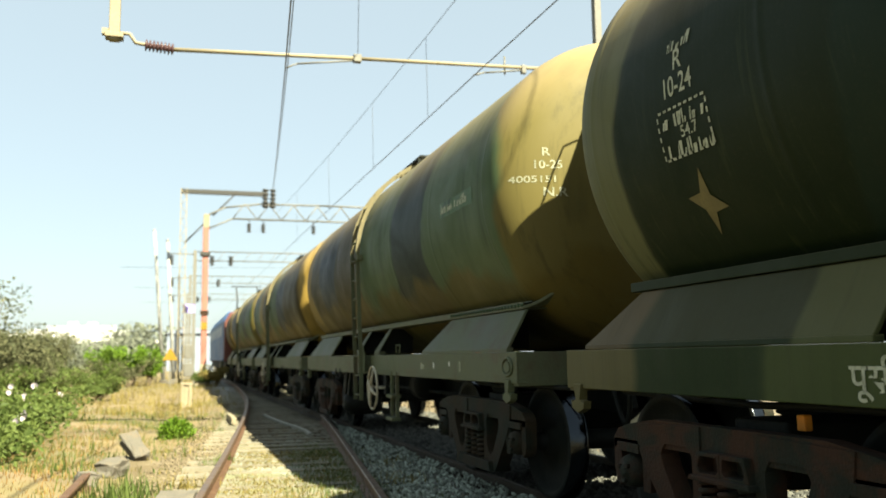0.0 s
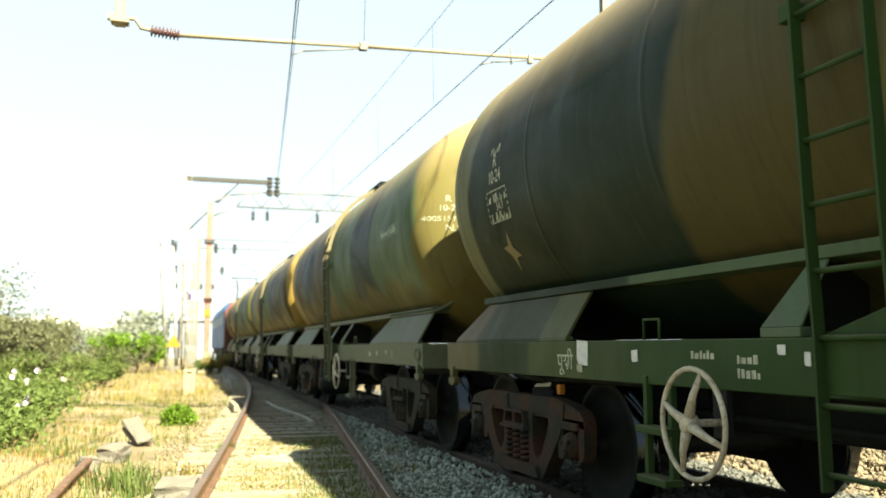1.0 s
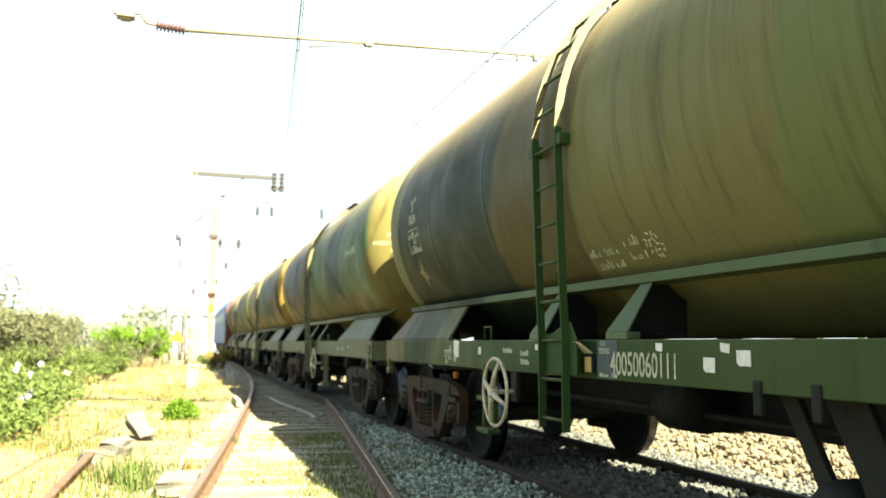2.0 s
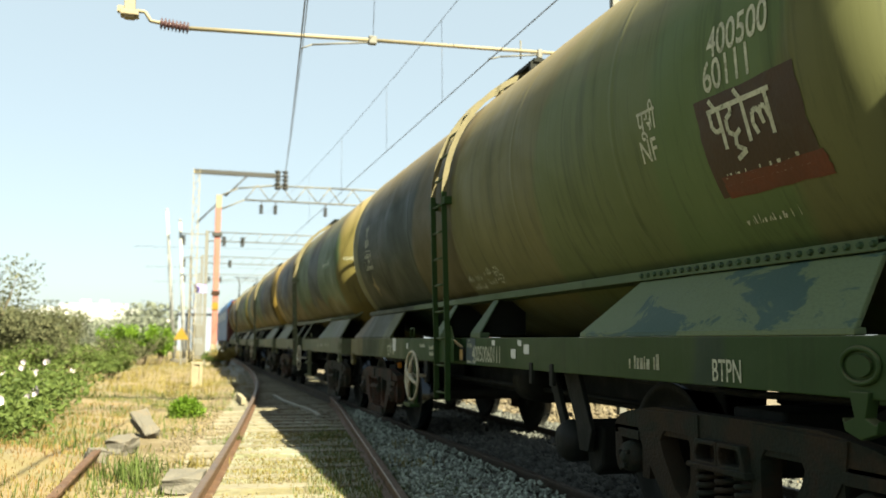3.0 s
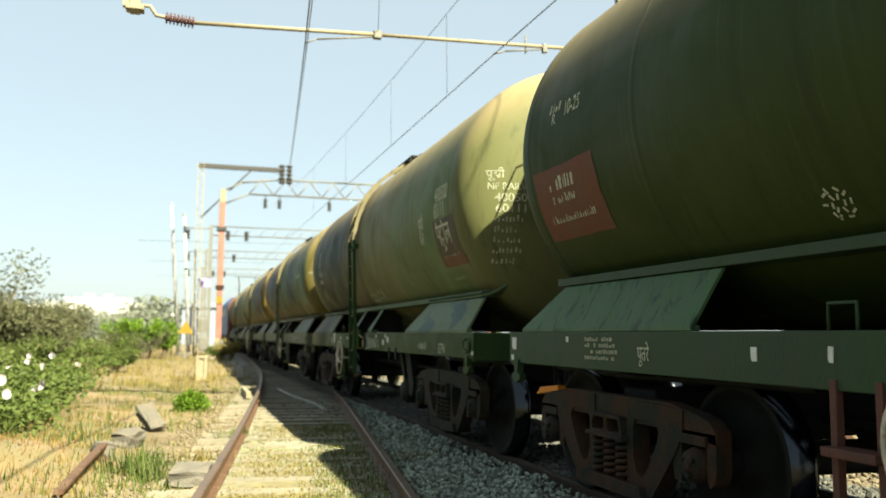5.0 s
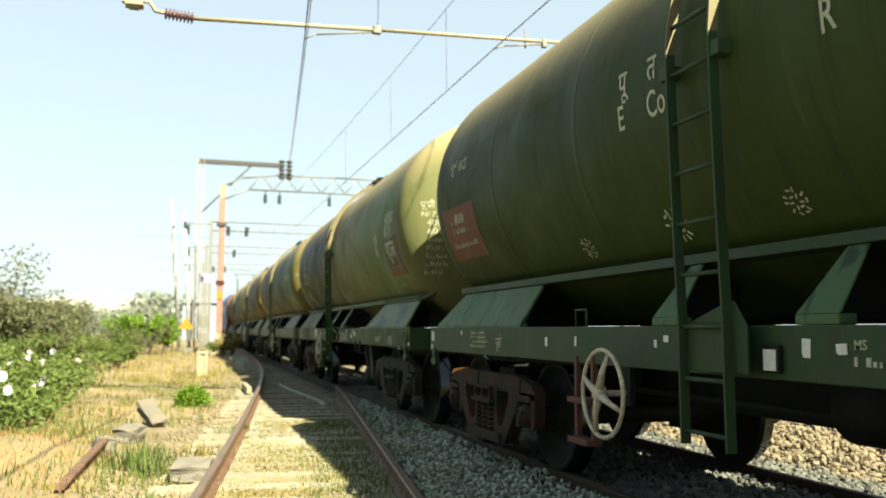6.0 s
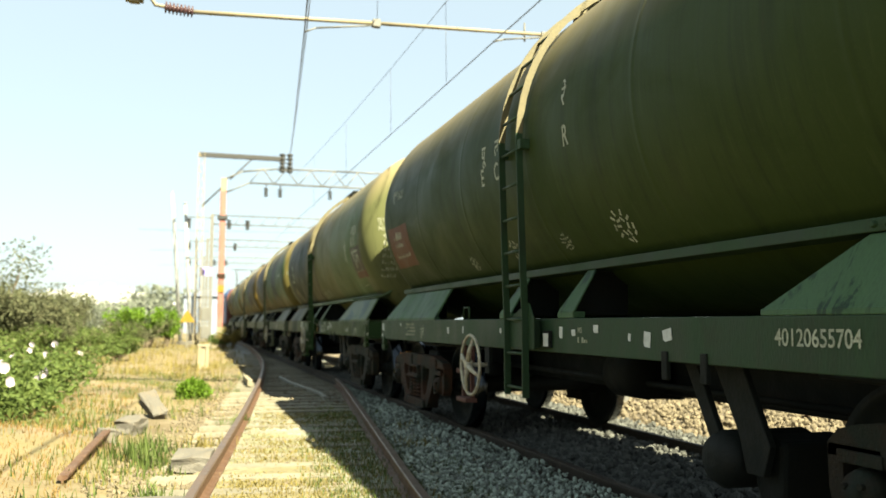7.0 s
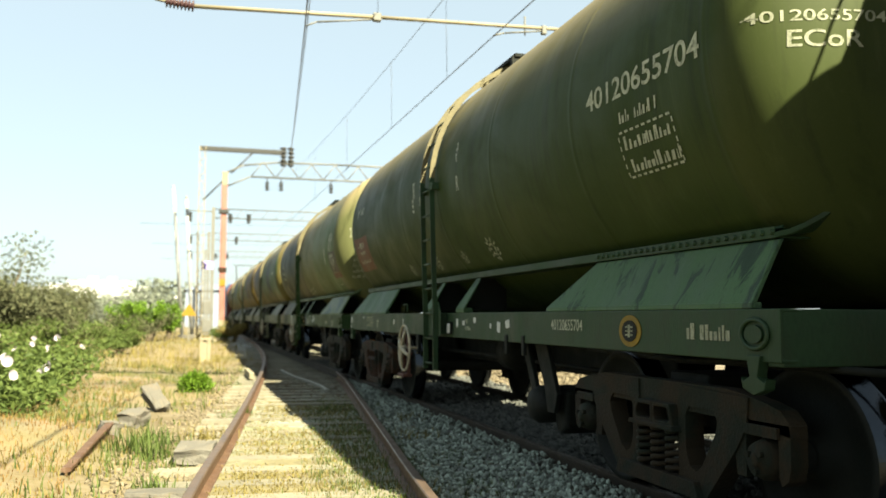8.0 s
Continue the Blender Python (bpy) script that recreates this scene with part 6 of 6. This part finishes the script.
def letter_wagon_a(w):
    panel_on_tank(w, -4.56, -5.34, -30.0, -8.5, MAROON, "dark maroon painted panel")
    panel_on_tank(w, -4.62, -5.37, -30.4, -25.6, REDP, "faded red strip along the panel's foot", 0.005)
    hindi_petrol(w, -4.66, -21.0, 0.235)
    bars_on_tank(w, -4.64, -27.5, 1, 0.60, 0.07, 3)
    on_tank(w, "400500", -4.71, -0.5, 0.225, stretch=0.72)
    on_tank(w, "60111", -4.66, -7.3, 0.225, stretch=0.72)
    on_tank(w, "NF", -3.95, -16.8, 0.19, stretch=0.8)
    on_tank(w, "पूसी", -3.97, -9.5, 0.19, stretch=0.7)
    bars_on_tank(w, -4.63, -37.0, 1, 0.42, 0.06, 9)
    on_head(w, "पूसी", -1.17, 2.78, 0.12)
    on_head(w, "NF RAILWAY", -1.16, 2.66, 0.10, stretch=0.95)
    on_head(w, "400500", -1.09, 2.54, 0.12, stretch=1.1)
    on_head(w, "60111", -1.08, 2.43, 0.12, stretch=1.1)
    bars_on_head(w, -1.08, 2.33, 5, 0.30, 0.07, 77)
    on_tank(w, "R", 4.07, 2.1, 0.16, stretch=0.9)
    on_tank(w, "10-24", 4.18, -3.4, 0.155, stretch=0.8)
    bars_on_tank(w, 4.12, 6.5, 1, 0.22, 0.08, 31)
    dashed_box(w, 4.24, 3.79, -17.2, -6.4)
    bars_on_tank(w, 4.21, -10.2, 1, 0.38, 0.08, 32, sub=0.6)
    on_tank(w, "54.7", 4.06, -13.0, 0.09)
    bars_on_tank(w, 4.21, -16.6, 1, 0.40, 0.08, 33, sub=0.6)
    star(w, 4.04, -28.2, 0.15)
    bars_on_tank(w, 0.0, -37.0, 2, 0.42, 0.075, 41, sub=0.5)
    bars_on_tank(w, -0.52, -35.5, 2, 0.20, 0.075, 42, sub=0.5)
    crosses(w, -0.87, -36.5, 0.085, 4)
    part("painted_panel", Shape().box(SOLE - 0.0035, SOLE - 0.001, -0.67, -0.40, SZ0 + 0.01, SZ1 - 0.004), NAVYP, w, "blue-grey painted test panel")
    on_sole(w, "D.V.", -0.44, 1.185, 0.045)
    on_sole(w, "TESTED", -0.42, 1.135, 0.05, stretch=0.9)
    bars_on_sole(w, -0.43, 0.985, 1, 0.20, 0.03, 7)
    on_sole(w, "40050060111", -0.58, 1.005, 0.205, stretch=0.70)
    on_sole(w, "BTPN", -4.51, 0.995, 0.16, stretch=0.65)
    bars_on_sole(w, -3.60, 1.03, 1, 0.36, 0.11, 8, FADED)
    card_holder(w, -0.32, True)
    for y, z, a, b, t in ((2.655, 1.145, 0.21, 0.21, 3), (1.95, 1.13, 0.09, 0.09, -4), (0.62, 1.17, 0.07, 0.06, 0), (0.45, 1.13, 0.05, 0.08, 2), (-1.17, 1.18, 0.09, 0.06, 2), (-1.66, 1.09, 0.13, 0.10, 1), (-1.80, 1.18, 0.10, 0.06, 6), (-1.95, 1.13, 0.14, 0.10, 0), (-5.72, 1.02, 0.06, 0.05, 0)):
        note(w, y, z, a, b, t)
    on_sole(w, "पूसी", 3.06, 1.03, 0.16, stretch=1.05)
    note(w, 2.70, 1.04, 0.11, 0.07, 2, FADED)
    bars_on_sole(w, 1.35, 1.12, 1, 0.28, 0.05, 13)
    bars_on_sole(w, 0.95, 1.10, 2, 0.16, 0.05, 14)


def letter_wagon_c(w):
    panel_on_tank(w, 4.95, 3.93, -31.0, -8.5, REDP, "faded red painted panel")
    bars_on_tank(w, 4.69, -15.5, 1, 0.42, 0.10, 51, sub=0.5)
    bars_on_tank(w, 4.69, -19.5, 1, 0.36, 0.07, 52, sub=0.5)
    bars_on_tank(w, 4.84, -25.5, 1, 0.75, 0.06, 53, sub=0.5)
    on_tank(w, "10-25", 4.36, 5.4, 0.16, stretch=0.72)
    bars_on_tank(w, 4.62, 8.0, 1, 0.22, 0.10, 54, sub=0.5)
    on_tank(w, "R", 4.57, 4.3, 0.12)
    on_tank(w, "E", 0.96, -8.5, 0.22, stretch=0.8)
    on_tank(w, "Co", 0.60, -8.5, 0.22, stretch=0.75)
    on_tank(w, "पू", 0.93, 0.3, 0.22, stretch=0.8)
    on_tank(w, "त", 0.58, 0.3, 0.22, stretch=0.8)
    on_tank(w, "R", -0.86, -7.7, 0.22, stretch=0.75)
    on_tank(w, "रे", -0.84, 4.4, 0.23, stretch=0.75)
    crosses(w, -1.32, -35.0, 0.115, 8)
    crosses(w, -0.36, -36.0, 0.07, 9)
    crosses(w, 1.95, -37.0, 0.08, 10)
    crosses(w, 0.70, -35.5, 0.10, 11)
    on_tank(w, "40120655704", -3.92, -3.6, 0.20, stretch=1.25)
    bars_on_tank(w, -4.36, -10.4, 1, 0.48, 0.08, 61, sub=0.6)
    dashed_box(w, -4.32, -4.95, -24.8, -13.0)
    bars_on_tank(w, -4.36, -17.4, 1, 0.54, 0.09, 62, sub=0.6)
    bars_on_tank(w, -4.38, -23.4, 1, 0.54, 0.09, 63, sub=0.6)
    on_head(w, "10-25", -1.17, 2.77, 0.10, stretch=1.2)
    on_head(w, "40120655704", -1.36, 2.65, 0.080, stretch=1.5)
    on_head(w, "ECoR", -1.20, 2.52, 0.12, stretch=1.3)
    on_sole(w, "40120655704", -3.04, 1.085, 0.115, stretch=0.88)
    badge = part("round_badge", Shape().slab([(q[1], q[2]) for q in oval(-4.29, 1.095, 0.142, 0.100, 0.0, 36)], "x", SOLE - 0.006, SOLE - 0.002), YELLOW, w, "yellow oval painted badge")
    part("badge_centre", Shape().slab([(q[1], q[2]) for q in oval(-4.29, 1.095, 0.096, 0.068, 0.0, 36)], "x", SOLE - 0.010, SOLE - 0.0065), GREASY, badge)
    emblem = Shape().box(SOLE - 0.013, SOLE - 0.0105, -4.303, -4.277, 1.055, 1.135)
    for z in (1.07, 1.095, 1.12):
        emblem.box(SOLE - 0.0135, SOLE - 0.0105, -4.335, -4.245, z - 0.005, z + 0.005)
    part("badge_emblem", emblem, FADED, badge)
    bars_on_sole(w, -4.94, 1.06, 1, 0.40, 0.09, 64, FADED)
    bars_on_sole(w, 4.26, 1.16, 4, 0.44, 0.03, 65, FADED)
    on_sole(w, "पूतरे", 3.52, 1.045, 0.13, stretch=0.7)
    on_sole(w, "MS", -0.87, 1.12, 0.06)
    bars_on_sole(w, -0.87, 1.05, 1, 0.16, 0.04, 67)
    card_holder(w, -0.36, False)
    for y, z, a, b, t in ((2.37, 1.11, 0.06, 0.09, 0), (1.84, 1.12, 0.04, 0.09, 3), (0.73, 1.12, 0.04, 0.06, 0), (0.61, 1.15, 0.07, 0.05, 0), (-0.58, 1.12, 0.07, 0.11, 2), (-0.80, 1.12, 0.08, 0.06, -4), (-1.16, 1.15, 0.09, 0.07, 0), (-1.63, 1.10, 0.04, 0.06, 8), (-1.85, 1.09, 0.10, 0.12, 6), (-2.08, 1.12, 0.12, 0.09, -10), (5.62, 1.13, 0.13, 0.13, 0), (5.66, 1.01, 0.07, 0.06, 0), (4.55, 1.17, 0.05, 0.05, 0)):
        note(w, y, z, a, b, t)


def letter_wagon_z(w):
    on_head(w, "R", -1.04, 2.87, 0.10, stretch=1.2)
    on_head(w, "10-25", -1.12, 2.76, 0.10, stretch=1.1)
    on_head(w, "4005151", -1.30, 2.64, 0.08, stretch=1.4)
    on_head(w, "N.R", -1.04, 2.52, 0.11, stretch=1.2)
    panel_on_tank(w, -4.05, -5.05, -3.6, 2.5, SADDLE_G, "grey-green overpainted number panel")
    bars_on_tank(w, -4.10, -2.0, 1, 0.80, 0.10, 72, sub=0.6)
    on_sole(w, "0", -4.25, 1.05, 0.13)
    bars_on_sole(w, -2.9, 1.06, 1, 0.12, 0.09, 73)
    note(w, -3.4, 1.10, 0.05, 0.08)
    note(w, -3.95, 1.12, 0.05, 0.06)


NAVYP = surface("blue_grey_patch_paint", (0.035, 0.055, 0.06), 0.6, 0, 0.1, 40, 0.7, 3)
letter_wagon_a(wagon_a)
letter_wagon_c(wagon_c)
letter_wagon_z(wagon_z)
# added plate whose orange paints in a sunlit part below the frame
part("uncoupling_lever", Shape().hexa([(-1.04, 5.80, 0.685), (-0.96, 5.80, 0.685), (-0.96, 5.33, 0.745), (-1.04, 5.33, 0.745)], [(-1.04, 5.70, 0.755), (-0.96, 5.70, 0.755), (-0.96, 5.33, 0.79), (-1.04, 5.33, 0.79)]), ORANGE, wagon_c, "orange plate standing for a sunlit part under the frame", 0.01)
part("lever_rod", Shape().tube([(-1.02, 5.42, 0.98), (-1.02, 5.43, 0.46)], 0.018, 8), GREASY, wagon_c)
# added orange block in place of a rusty spot on the frame
part("orange_tag", Shape().box(-0.98, -0.93, 3.74, 3.80, 0.80, 0.88), ORANGE, wagon_a, "small orange block standing for rust above the bogie", 0.008)


# ---- motion ----
TRAVEL = [(0.0, 0.0), (0.5, 1.46), (1.0, 2.89), (1.5, 4.31), (3.0, 8.65), (3.5, 10.0), (4.0, 11.335), (4.5, 12.65), (6.0, 16.51), (6.5, 17.805), (7.0, 19.128), (7.5, 20.45), (8.0, 21.76)]


def motions():
    """The train draws away, its wheels rolling."""
    for thing, y in wagons:
        walk(thing, [(t, pose(TX, y + d, 0)) for t, d in TRAVEL])
    times = [k * 0.1 for k in range(81)]
    far = [float(np.interp(t, [a for a, _ in TRAVEL], [b for _, b in TRAVEL])) for t in times]
    for ob, y in wheelsets:
        walk(ob, [(t, Matrix.Translation((0, y, 0.47)) @ Matrix.Rotation(-d / 0.47, 4, "X")) for t, d in zip(times, far)])


motions()
